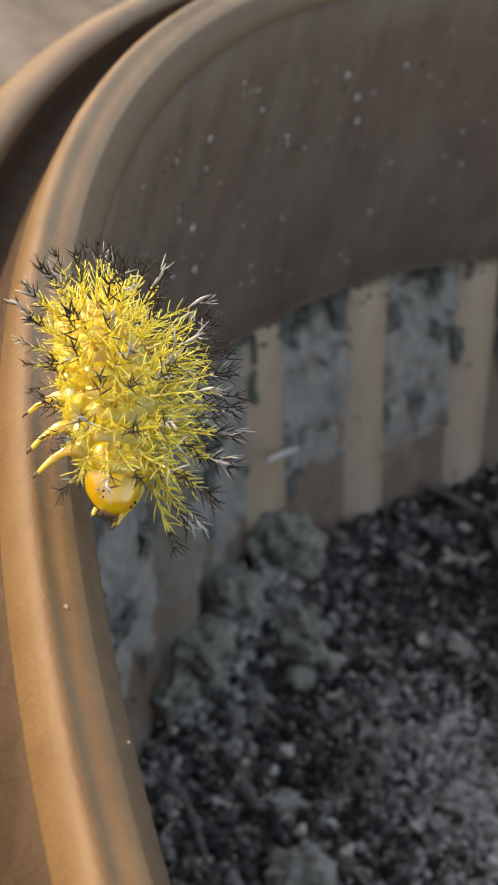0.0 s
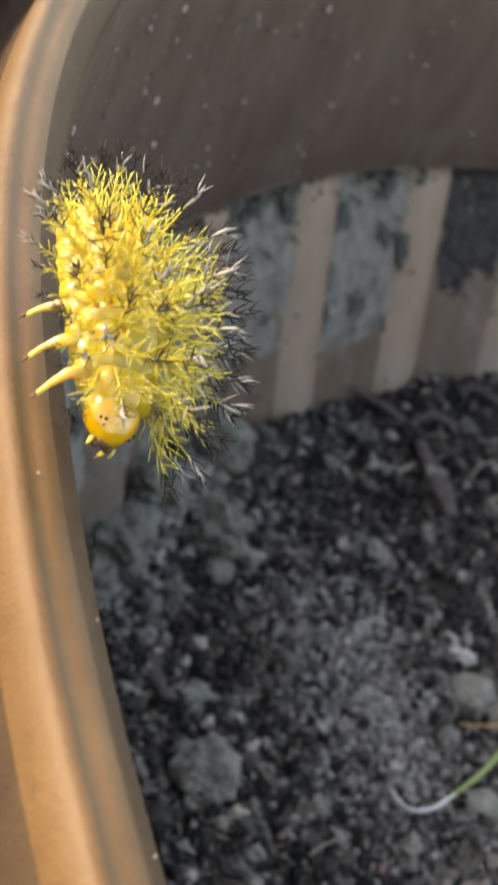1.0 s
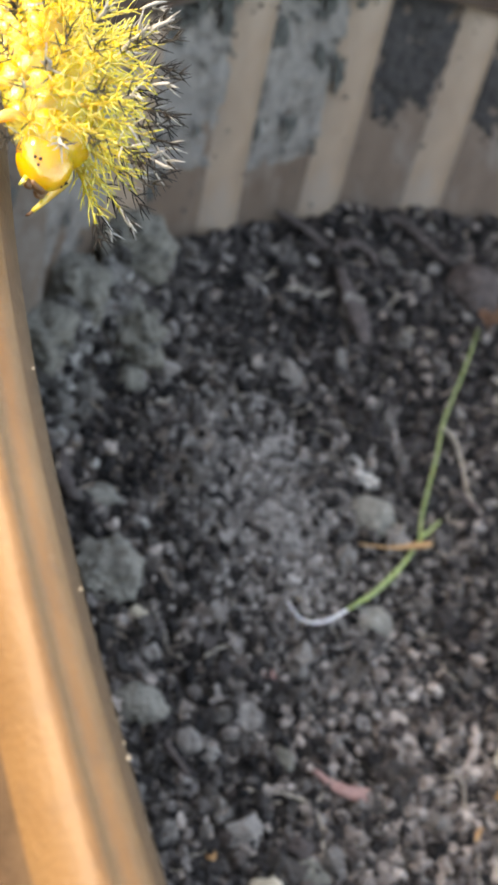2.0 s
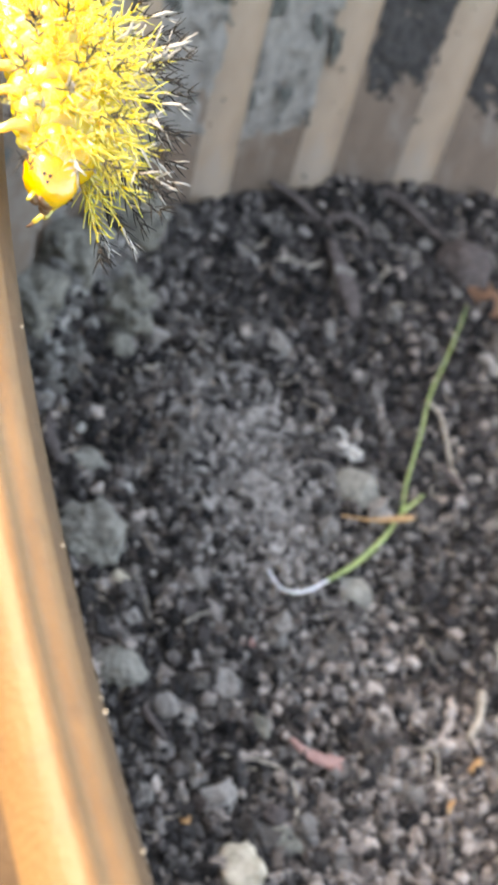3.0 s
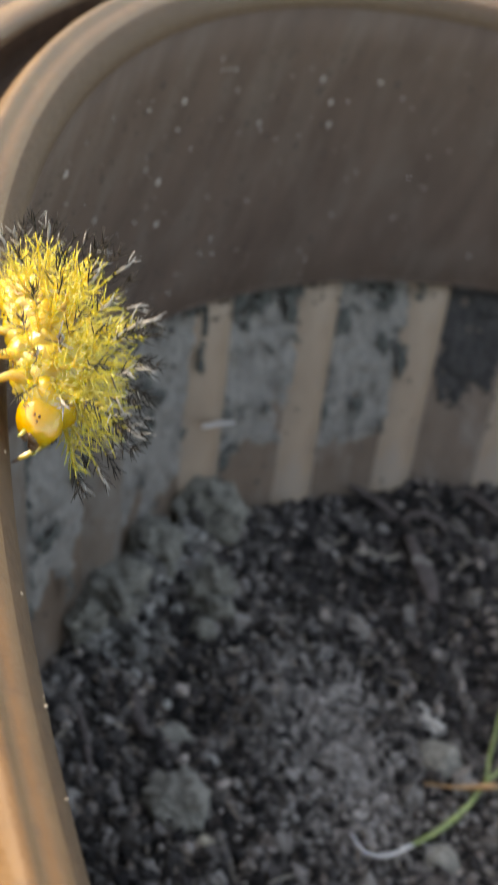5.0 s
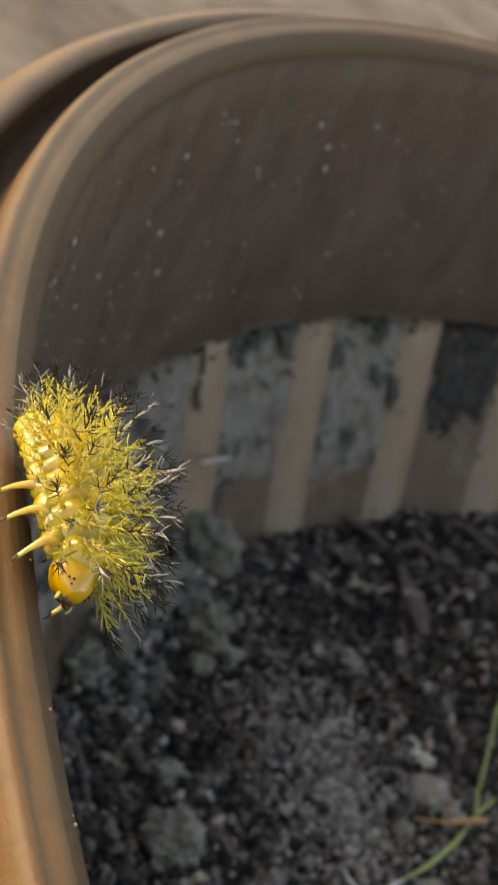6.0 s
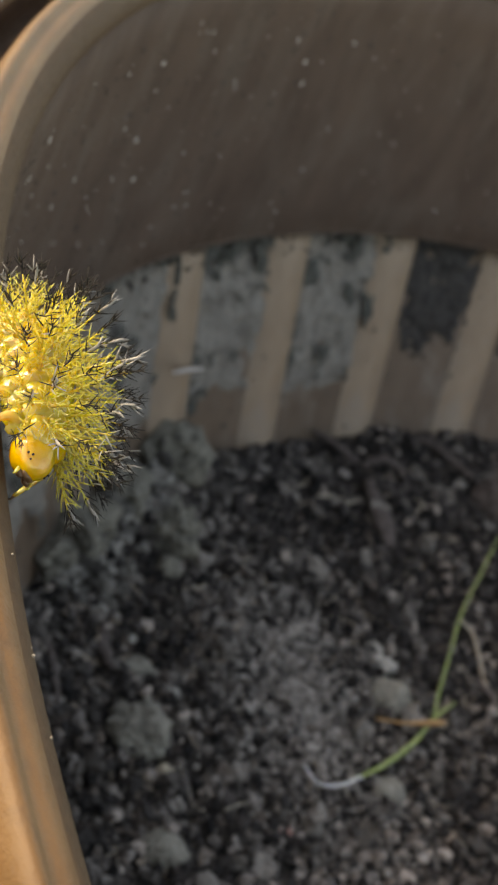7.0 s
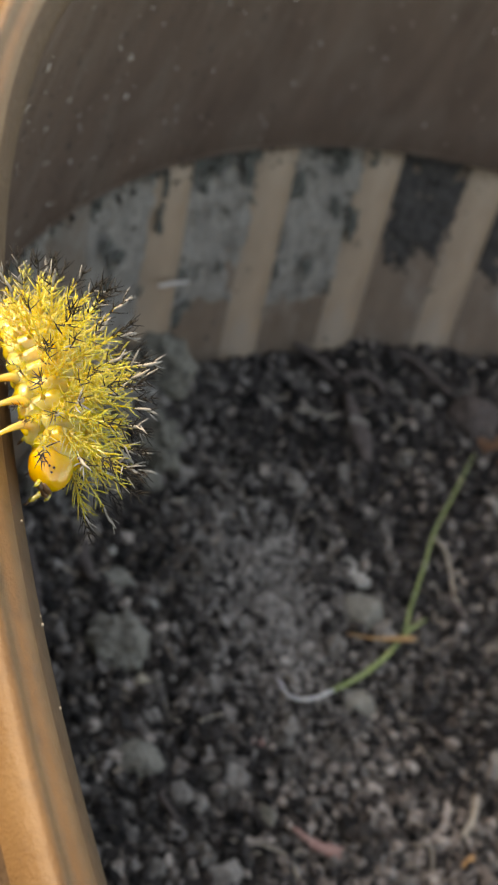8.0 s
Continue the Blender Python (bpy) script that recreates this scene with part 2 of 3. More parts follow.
# ---- the soil's surface ----
def soil_height(x, y):
    """Height of the soil in mm at a place in mm."""
    q = Vector((x, y, 0))
    h = 1.0 * noise.noise(q / 17.0) + 0.8 * noise.noise(q / 6.0 + Vector((3, 1, 0))) + 0.7 * noise.noise(q / 2.4) + 0.35 * noise.noise(q / 1.1)
    h += 3.2 * math.exp(-((x + 89) ** 2 / 30 + (y - 20) ** 2 / 190))
    h += 0.8 * math.exp(-((x + 66) ** 2 / 60 + (y - 11) ** 2 / 60))
    return h - 0.75 + max(-4.2, min(0.3, -3.1 + 0.12 * y))


def wall_radius(z):
    """Radius of the recessed panels between the ribs."""
    return 91.3 + 0.5 * z


# ---- ground and pot ----
def build_ground():
    n = 60
    span = [(-1) ** (i < n) * (abs(i - n) / n) ** 3 * 60 for i in range(2 * n + 1)]
    verts = [(x, y, -0.083 + 0.001 * noise.noise(Vector((x * 40, y * 40, 0)))) for y in span for x in span]
    w = 2 * n + 1
    faces = [(j * w + i, j * w + i + 1, (j + 1) * w + i + 1, (j + 1) * w + i) for j in range(2 * n) for i in range(2 * n)]
    tagged(new("ground", mesh_of("ground", verts, faces, GROUND)), "bare brown earth around the plant pot", "ground", kind="structure")


RIBS = 38
RIB_AZ = 152.6


def build_pot():
    pot = tagged(new("plant_pot"), "round tan plastic plant pot with a ribbed, dirty inside", "plant pot")
    pot.location.z = 0
    inner = [(0.01, -78), (74, -78), (76, -76), (83.8, -15), (87.5, -7.5), (91.3, 0), (95.6, 8.6), (99.7, 16.9), (99.9, 17.4), (100.6, 17.5), (100.7, 18.2), (98.45, 18.3), (98.3, 18.6)]
    panels = inner[3:8]
    inner = inner[:3] + [(r + 0.5, z) for r, z in panels] + inner[8:]
    inner += [(98.3 + 2.31 * k / 8, 18.6 + 23.9 * k / 8) for k in range(1, 9)] + [(101.6, 42.4)]
    outer = [(104.0, 40.5), (103.4, 34), (102.4, 17.5), (93.5, -1), (86, -16), (78.5, -78), (76, -81), (0.01, -81)]
    part("wall", mesh_of("wall", *lathe(inner + outer, 240), WALL), pot, label="dusty grey-brown plastic wall")
    bead = [(98.4 + 0.22 * math.cos(a), 18.42 + 0.2 * math.sin(a)) for a in [k * math.pi / 4 for k in range(8)]]
    part("ledge_bead", mesh_of("ledge_bead", *lathe(bead, 240), WALL), pot, label="dusty bead along the ledge")
    backing = panels + [(r + 0.3, z) for r, z in panels[::-1]]
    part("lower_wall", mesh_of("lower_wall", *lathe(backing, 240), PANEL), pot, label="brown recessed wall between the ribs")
    lip = [(100.8, 41.2), (100.66, 42.0), (100.58, 42.45), (100.64, 42.95), (100.86, 43.33), (101.2, 43.64), (101.55, 43.92), (101.85, 44.1), (102.05, 44.15), (102.15, 44.14), (102.3, 44.16), (102.45, 44.24), (102.6, 44.36), (102.76, 44.43),
           (102.94, 44.34), (103.12, 44.1), (103.27, 43.74), (103.37, 43.2), (103.45, 42.4), (103.6, 41.5), (104.0, 41.0), (104.4, 40.9), (104.8, 41.1), (105.05, 41.7), (105.25, 42.4), (105.6, 42.85), (106.0, 42.98), (106.7, 42.7), (107.4, 42.0),
           (107.8, 40.5), (107.6, 34), (106.9, 33.8), (106.7, 39), (104.3, 39.9), (102.5, 40.0)]
    # 1: lip with shade painted in, 2: painted groove shade, 0: plain plastic
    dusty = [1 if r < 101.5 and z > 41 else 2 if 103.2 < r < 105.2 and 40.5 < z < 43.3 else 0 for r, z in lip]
    part("rim", mesh_of("rim", *lathe(lip, 720), [PLASTIC, SHADED_LIP, GROOVE], idx=dusty * 720), pot, label="rolled glossy tan rim")
    # one rib, at azimuth 0
    offs = [(-2.45, 0.4), (-2.25, -0.35), (-1.9, -0.95), (-1.4, -1.3), (-0.8, -1.42), (-0.2, -1.28), (0.35, -0.9), (0.85, -0.3), (1.25, 0.4)]
    verts, faces = [], []
    zs = [-9, -4, 0, 4, 8, 12, 15.5, 17.1, 17.45]
    for z in zs:
        for o, d in offs:
            r = wall_radius(min(z, 17.3)) + d + (0.25 if z > 17.2 and d < 0 else 0)
            verts.append(polar(r * MM, o - 0.05 * z, z * MM))
    n = len(offs)
    for j in range(len(zs) - 1):
        for i in range(n - 1):
            faces.append((j * n + i, j * n + i + 1, (j + 1) * n + i + 1, (j + 1) * n + i)[::-1])
    faces.append(tuple(range((len(zs) - 1) * n, len(zs) * n))[::-1])
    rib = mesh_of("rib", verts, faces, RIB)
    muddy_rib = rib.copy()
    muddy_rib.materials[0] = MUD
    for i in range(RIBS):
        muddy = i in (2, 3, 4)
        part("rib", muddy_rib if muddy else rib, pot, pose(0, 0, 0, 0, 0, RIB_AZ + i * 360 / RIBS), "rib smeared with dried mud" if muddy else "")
    # dirt caked into the panels beside the visible ribs
    rng = random.Random(4)
    for i in range(-1, 8):
        centre = RIB_AZ + 360 / RIBS * (4 - i)
        az0, az1 = centre - 8.6, centre - 2.0
        low = {3: 4.5, 4: 3.5, 5: 6.5, 6: 6.0}.get(i, 3.0)
        na, nz = 34, 60
        verts, faces, keep = [], [], []
        for k in range(nz + 1):
            z = low + (17.4 - low) * k / nz
            for j in range(na + 1):
                az = az0 + (az1 - az0) * j / na - 0.05 * z
                q = Vector((az * 1.6, z, i * 9.0))
                h = 0.45 + 0.9 * noise.noise(q / 3.0) + 0.7 * noise.noise(q / 1.1) + 0.35 * noise.noise(q / 0.45)
                h += 0.5 * min(1, (z - low - 1.2 - (0.5 if i in (5, 6) else 1.6) * noise.noise(q / 2.1 + Vector((5, 0, 0)))) / 2.0) - 0.35
                h -= 0.9 * max(0, 1 - min(j, na - j) / 4.0) * (0.6 + noise.noise(q / 0.8))
                keep.append(h > (0.05 if i in (5, 6) else -0.22))
                verts.append(polar((wall_radius(z) - max(0.03, min(1.1, h * 0.6))) * MM, az, z * MM))
        for k in range(nz):
            for j in range(na):
                a = k * (na + 1) + j
                quad = (a, a + 1, a + na + 2, a + na + 1)
                if sum(keep[x] for x in quad) >= 3:
                    faces.append(quad)
        part("dirt_patch", mesh_of("dirt_patch", verts, faces, DARK_DIRT if i in (5, 6) else DIRT), pot, label="grey soil caked between the ribs")
        if i in (5, 6):
            continue
        verts, faces, keep = [], [], []
        for k in range(nz + 1):
            z = 1.0 + 16.5 * k / nz
            for j in range(na + 1):
                u = j / na
                az = az0 - 0.5 + (az1 - az0 + 0.8) * u - 0.05 * z
                q = Vector((az * 1.6, z * 0.8, i * 7.0 + 40))
                h = 1.1 * noise.noise(q / 2.6) + 0.8 * noise.noise(q / 0.9) + 0.4 * noise.noise(q / 0.4)
                h += 0.55 * max(0, (z - 9) / 8) + 0.25 * max(0, 2 * u - 1) - 0.62
                keep.append(h > 0)
                verts.append(polar((wall_radius(z) - 0.75 - min(0.4, max(0, h))) * MM, az, z * MM))
        for k in range(nz):
            for j in range(na):
                a = k * (na + 1) + j
                quad = (a, a + 1, a + na + 2, a + na + 1)
                if sum(keep[x] for x in quad) >= 3:
                    faces.append(quad)
        if faces:
            part("dirt_patch", mesh_of("dirt_patch", verts, faces, MOULD), pot, label="dark green mouldy blotches on the caked dirt")
    # crumbs and splashes stuck to the wall
    lumps = [lump(1, s) for s in range(5)]
    light, dark = [], []
    for k in range(1500):
        z = 18.5 + 21 * rng.random() ** 1.1
        az = rng.uniform(92, 196) if k % 2 else rng.triangular(150, 200, 178)
        r = 98.3 + 2.31 * (z - 18.6) / 23.9
        s = rng.choice((0.03, 0.04, 0.05, 0.06, 0.08, 0.1, 0.14)) * (0.85 if az > 165 else 1)
        s *= 0.8 if k % 3 else 1.2
        t = np.array(Euler((0, 0, radians(az))).to_matrix()) @ np.diag((s * 0.6, s, s * rng.uniform(1, 2.2)))
        (light if rng.random() < 0.22 else dark).append((lumps[k % 5], t, polar(r, az, z)))
    for k in range(420):
        az = rng.uniform(95, 190)
        z = rng.choice((rng.uniform(0.5, 17), 17.6 - abs(rng.gauss(0, 0.8))))
        s = rng.choice((0.06, 0.1, 0.14, 0.2))
        dark.append((lumps[k % 5], np.diag((s, s, s)) @ turn(rng), polar(wall_radius(z) - 0.3 - (1.2 if 1 else 0) * (rng.random() < 0.35), az, z)))
    for k in range(520):
        az = rng.uniform(92, 176)
        if noise.noise(Vector((az * 0.45, 3, 0))) < -0.12 + 0.25 * rng.random():
            continue
        z = 17.5 - abs(rng.gauss(0, 0.7))
        s = rng.choice((0.08, 0.12, 0.16, 0.24))
        dark.append((lumps[k % 5], np.diag((s, s, s)) @ turn(rng), polar(wall_radius(z) - 0.2 - 1.2 * rng.random(), az, z)))
    tagged(part("dried_splash", scatter_mesh("dried_splash", light, SPLASH), pot, label="pale dried specks on the wall"), kind="stuff")
    tagged(part("stuck_dirt", scatter_mesh("stuck_dirt", dark, DARK_DIRT), pot, label="dark soil crumbs stuck to the wall"), kind="stuff")
    # a few specks on the rim
    specks = []
    for az, r, z, s in ((203.9, 102.2, 44.2, 0.06), (211.6, 100.95, 43.45, 0.055), (211.4, 100.92, 43.38, 0.04), (209.5, 101.1, 43.6, 0.04), (213.2, 101.0, 43.5, 0.04), (206.0, 101.02, 43.5, 0.04)):
        specks.append((lumps[0], np.diag((s, s, s)), polar(r, az, z)))
    part("rim_grit", scatter_mesh("rim_grit", specks, STRAW), pot, label="pale grit on the rim")
    return pot


def dust_share(x, y):
    """How much of the soil is dry pale dust at a place in mm: one long patch."""
    u, v = (x + 68.5) * 0.68 - (y - 14) * 0.73, (x + 68.5) * 0.73 + (y - 14) * 0.68
    ragged = 1 + 0.5 * noise.noise(Vector((x / 3.5, y / 3.5, 4)))
    return math.exp(-((u / 10.5) ** 2 + (v / 6.0) ** 2) * ragged) ** 1.3


def tan_share(x, y):
    """How much of the soil is paler brown crumbs: the side towards the middle of the pot."""
    return max(0.0, min(1.0, (x + 66) / 12)) * max(0.0, min(1.0, (14 - y) / 12)) + 0.12


def black_share(x, y):
    """How much of the soil is black crumbs: more towards the far wall and in a patch by the heap."""
    return min(0.9, max(0.1, (y - 22) / 16) + 0.7 * math.exp(-(((x + 81) / 6) ** 2 + ((y - 13) / 9) ** 2)))


def build_soil():
    rng = random.Random(11)
    rings, seg = 130, 420
    verts, faces = [(0, 0, soil_height(0, 0) * MM)], []
    for i in range(1, rings + 1):
        r = 90.9 * (i / rings) ** 0.85
        for k in range(seg):
            a = 2 * math.pi * k / seg
            x, y = r * math.cos(a), r * math.sin(a)
            verts.append((x * MM, y * MM, soil_height(x, y) * MM))
    for k in range(seg):
        faces.append((0, 1 + k, 1 + (k + 1) % seg))
    for i in range(rings - 1):
        for k in range(seg):
            l = (k + 1) % seg
            a, b = 1 + i * seg, 1 + (i + 1) * seg
            faces.append((a + k, b + k, b + l, a + l))
    soil = tagged(new("potting_soil", mesh_of("potting_soil", verts, faces, SOIL)), "dark crumbly potting soil filling the pot", "soil", kind="stuff")
    fine = [lump(1, s, 0.9, 1.2) for s in range(10)]
    mid = [lump(2, s + 20, 0.8, 1.2, 0.25) for s in range(12)]

    def spot(x0, x1, y0, y1):
        while True:
            x, y = rng.uniform(x0, x1), rng.uniform(y0, y1)
            if math.hypot(x, y) < 90.3:
                return x, y

    dark, pale, brown, blackish = [], [], [], []
    for k in range(36000):
        x, y = spot(-91, -42, -26, 76)
        dusty, tan = dust_share(x, y), tan_share(x, y)
        pick = rng.random()
        s = 0.10 + 0.40 * rng.random() ** 3.0
        lift = rng.uniform(-0.1, 1.2)
        if pick < dusty * 0.9:
            s, lift, to = 0.09 + 0.22 * rng.random() ** 2.5, rng.uniform(0.5, 1.6), pale
        elif pick < tan * 0.75:
            to = brown
        elif rng.random() < black_share(x, y):
            to = blackish
        else:
            to = dark
        d = np.diag((s * rng.uniform(0.8, 1.6), s, s * rng.uniform(0.55, 1.1)))
        to.append((fine[k % 10] if s < 0.2 else mid[k % 12], turn(rng) @ d, (x, y, soil_height(x, y) + s * lift)))
    for k in range(6000):
        u, v = rng.gauss(0, 7.5), rng.gauss(0, 4.2)
        x, y = -68.5 + 0.68 * u + 0.73 * v, 14.0 - 0.73 * u + 0.68 * v
        s = 0.08 + 0.16 * rng.random() ** 2
        pale.append((fine[k % 10], np.diag((s, s, s)) @ turn(rng), (x, y, soil_height(x, y) + s * rng.uniform(0.4, 1.8))))
    for k in range(2600):
        a = radians(rng.uniform(148, 184))
        r = 90 - abs(rng.gauss(0, 3.0))
        x, y = r * math.cos(a), r * math.sin(a)
        s = 0.12 + 0.4 * rng.random() ** 2.5
        dark.append((mid[k % 12], np.diag((s, s, s)) @ turn(rng), (x, y, soil_height(x, y) + s * rng.uniform(0.2, 1.4))))
    for k in range(3500):
        a, r = rng.uniform(0, 6.2832), 90 * math.sqrt(rng.random())
        x, y = r * math.cos(a), r * math.sin(a)
        if -91 < x < -42 and -26 < y < 76:
            continue
        s = 0.3 + 0.5 * rng.random() ** 2
        dark.append((fine[k % 10], np.diag((s, s, s)) @ turn(rng), (x, y, soil_height(x, y))))
    tagged(part("fine_grit", scatter_mesh("fine_grit", dark, CRUMB), soil), kind="stuff")
    tagged(part("moist_grit", scatter_mesh("moist_grit", blackish, BLACK_CRUMB), soil, label="black crumbs of soil"), kind="stuff")
    tagged(part("brown_grit", scatter_mesh("brown_grit", brown, BROWN), soil, label="paler brown crumbs of soil"), kind="stuff")
    tagged(part("pale_grit", scatter_mesh("pale_grit", pale, DUST), soil, label="pale dusty fine soil"), kind="stuff")
    items = []
    for k in range(3200):
        x, y = rng.gauss(-88.4, 1.9), rng.uniform(9, 36)
        if math.hypot(x, y) > 90.5:
            continue
        s = 0.14 + 0.45 * rng.random() ** 2.2
        items.append((mid[k % 12], np.diag((s, s, s)) @ turn(rng), (x, y, soil_height(x, y) + s * rng.uniform(0.2, 2.0))))
    tagged(part("heap_grit", scatter_mesh("heap_grit", items, HEAP), soil, label="grey-green crumbs heaped by the wall"), kind="stuff")
    items = []
    for k in range(1500):
        x, y = spot(-90, -43, -25, 74) if k % 5 < 3 else spot(-89, -74, -6, 26)
        l, w = rng.uniform(0.3, 1.3), rng.uniform(0.04, 0.15)
        flat = np.array(Euler((rng.uniform(-0.6, 0.6), rng.uniform(-0.5, 0.5), rng.uniform(0, 6.3))).to_matrix())
        items.append((fine[k % 10], flat @ np.diag((l, w * 1.6, w)), (x, y, soil_height(x, y) + rng.uniform(0.15, 0.45))))
    tagged(part("bark_fibre", scatter_mesh("bark_fibre", items, CHIP), soil, label="brown slivers of rotted bark"), kind="stuff")
    verts, faces = [], []
    for k in range(90):
        x, y = spot(-88, -44, -24, 66)
        a, bend, l = rng.uniform(0, 6.3), rng.uniform(-0.9, 0.9), rng.uniform(0.8, 2.2)
        line = []
        for q in range(4):
            line.append((x, y, soil_height(x, y) + 0.35 + 0.25 * rng.random()))
            x, y, a = x + l * math.cos(a) * 0.6, y + l * math.sin(a) * 0.6, a + bend
        r = rng.uniform(0.03, 0.08) * MM
        v, f = tube([p * MM for p in smooth_line(line, 3)], [r] * 10, 5)
        o = len(verts)
        verts.extend(v)
        faces.extend(tuple(i + o for i in q) for q in f)
    tagged(part("root_fibre", mesh_of("root_fibre", verts, faces, STRAW), soil, label="hair-thin pale root fibres"), kind="stuff")
    # the larger crumbs lie one by one
    big = []
    for s in range(14):
        v, f = lump(2, s + 50, 0.8, 1.1, 0.3)
        big.append(mesh_of("crumb", v * MM, f.tolist(), CRUMB_ONE, smooth=False))
    for k in range(290):
        x, y = spot(-90, -44, -24, 72)
        s = 0.38 + 0.85 * rng.random() ** 2.3
        m = pose(x * MM, y * MM, (soil_height(x, y) + 0.25 * s) * MM, rng.uniform(0, 360), rng.uniform(0, 360), rng.uniform(0, 360))
        part("crumb", big[k % 14], soil, m @ Matrix.Diagonal((s * rng.uniform(0.9, 1.4), s, s * 0.8, 1)))
    return soil




# ---- things on the soil ----
GROUPS = {"soil_clod": "clods of soil in the pot", "stone": "small stones on the soil", "perlite": "perlite grains on the soil", "straw": "bits of straw in the pot",
          "dry_root": "dry roots on the soil", "bark_chip": "bark chips on the soil", "white_tuft": "white tufts on the soil"}


def set_lump(name, label, category, x, y, sx, sy, sz, mat, seed, spin=0, level=3, rough=0.35, freq=1.3, fine=0.0, sink=0.35):
    v, f = lump(level, seed, rough, freq, fine)
    me = mesh_of(name, v * np.array((sx, sy, sz)) * MM, f.tolist(), mat)
    ob = tagged(new(name, me), label, category, GROUPS.get(name, ""))
    ob.matrix_basis = pose(x * MM, y * MM, (soil_height(x, y) + sz * (1 - 2 * sink)) * MM, 0, 0, spin)
    return ob


def lay(points, lift=0.25):
    """Places on the soil in mm, in metres."""
    return [Vector((x, y, soil_height(x, y) + lift + (z[0] if z else 0))) * MM for x, y, *z in points]


def rod(name, label, category, points, r0, r1, mat, lift=0.25, sides=7, n=6):
    line = smooth_line(lay(points, lift), n)
    radii = [(r0 + (r1 - r0) * i / (len(line) - 1)) * MM for i in range(len(line))]
    return tagged(new(name, mesh_of(name, *tube(line, radii, sides), mat)), label, category, GROUPS.get(name, ""))


def slab(name, label, category, points, widths, thick, mat, seed, lift=0.3):
    """A flat curved flake along a line of places."""
    line = smooth_line(lay(points, lift), 8)
    verts, faces = [], []
    for i, p in enumerate(line):
        t = i / (len(line) - 1)
        k = min(int(t * (len(widths) - 1)), len(widths) - 2)
        w = widths[k] + (widths[k + 1] - widths[k]) * (t * (len(widths) - 1) - k)
        d = (line[min(i + 1, len(line) - 1)] - line[max(i - 1, 0)]).normalized()
        side = d.cross(Vector((0, 0, 1))).normalized()
        side.z = 0.25 * noise.noise(Vector((seed, t * 2, 0)))
        w *= 1 + 0.35 * noise.noise(Vector((seed * 3, t * 9, 1)))
        for u, h in ((-0.5, 0), (-0.3, 0.5), (0, 0.62), (0.3, 0.5), (0.5, 0), (0.3, -0.4), (-0.3, -0.4)):
            bumpy = 0.3 * noise.noise(Vector((u * 5 + seed, t * 12, h)))
            verts.append(p + side * (u * w * MM) + Vector((0, 0, (h + bumpy) * thick * MM)))
    for i in range(len(line) - 1):
        for k in range(7):
            l = (k + 1) % 7
            faces.append((i * 7 + k, i * 7 + l, (i + 1) * 7 + l, (i + 1) * 7 + k))
    faces.append(tuple(range(7))[::-1])
    faces.append(tuple((len(line) - 1) * 7 + k for k in range(7)))
    return tagged(new(name, mesh_of(name, verts, faces, mat)), label, category, GROUPS.get(name, ""))


def build_sprout():
    sprout = tagged(new("grass_sprout"), "thin green grass seedling with a white root lying on soil", "seedling")
    rng = random.Random(2)
    root = smooth_line(lay([(-65.8, 6.2), (-64.3, 5.5), (-62.7, 6.4), (-61.3, 8.5)], 1.25), 6)
    part("root", mesh_of("root", *tube(root, [(0.07 + 0.06 * i / (len(root) - 1)) * MM for i in range(len(root))], 8), ROOT), sprout, label="white bent root")
    low = smooth_line(lay([(-61.3, 8.5), (-59.6, 11.3), (-58.0, 15.0), (-57.1, 18.2)], 1.3), 8)
    part("stem", mesh_of("stem", *tube(low, [(0.14 + 0.075 * math.sin(3.1 * i / (len(low) - 1))) * MM for i in range(len(low))], 8), GREEN), sprout)
    top = smooth_line(lay([(-57.0, 18.1), (-57.0, 22.2, 0.3), (-57.3, 26.8, 0.6), (-57.3, 31.5, 0.8), (-56.7, 36.8, 0.8), (-55.9, 42.8, 0.6), (-55.0, 48.0, 0.2)], 1.3), 8)
    part("blade", mesh_of("blade", *tube(top, [(0.135 - 0.065 * (i / (len(top) - 1)) ** 2) * MM for i in range(len(top))], 8), GREEN), sprout)
    side = smooth_line(lay([(-57.1, 18.4), (-56.3, 20.0, 0.3), (-55.6, 21.6, 0.6)], 1.35), 6)
    part("side_shoot", mesh_of("side_shoot", *tube(side, [(0.2 - 0.12 * i / (len(side) - 1)) * MM for i in range(len(side))], 7), GREEN), sprout)
    husk = smooth_line(lay([(-61.8, 14.3, 0.5), (-59.5, 15.3, 0.6), (-57.3, 17.2, 0.5), (-55.9, 18.8, 0.5)], 1.1), 6)
    part("husk", mesh_of("husk", *tube(husk, [(0.07 + 0.2 * max(0, math.sin(3.0 * (i / (len(husk) - 1)) ** 2.2))) * MM for i in range(len(husk))], 8), ORANGE), sprout, label="brown seed husk")


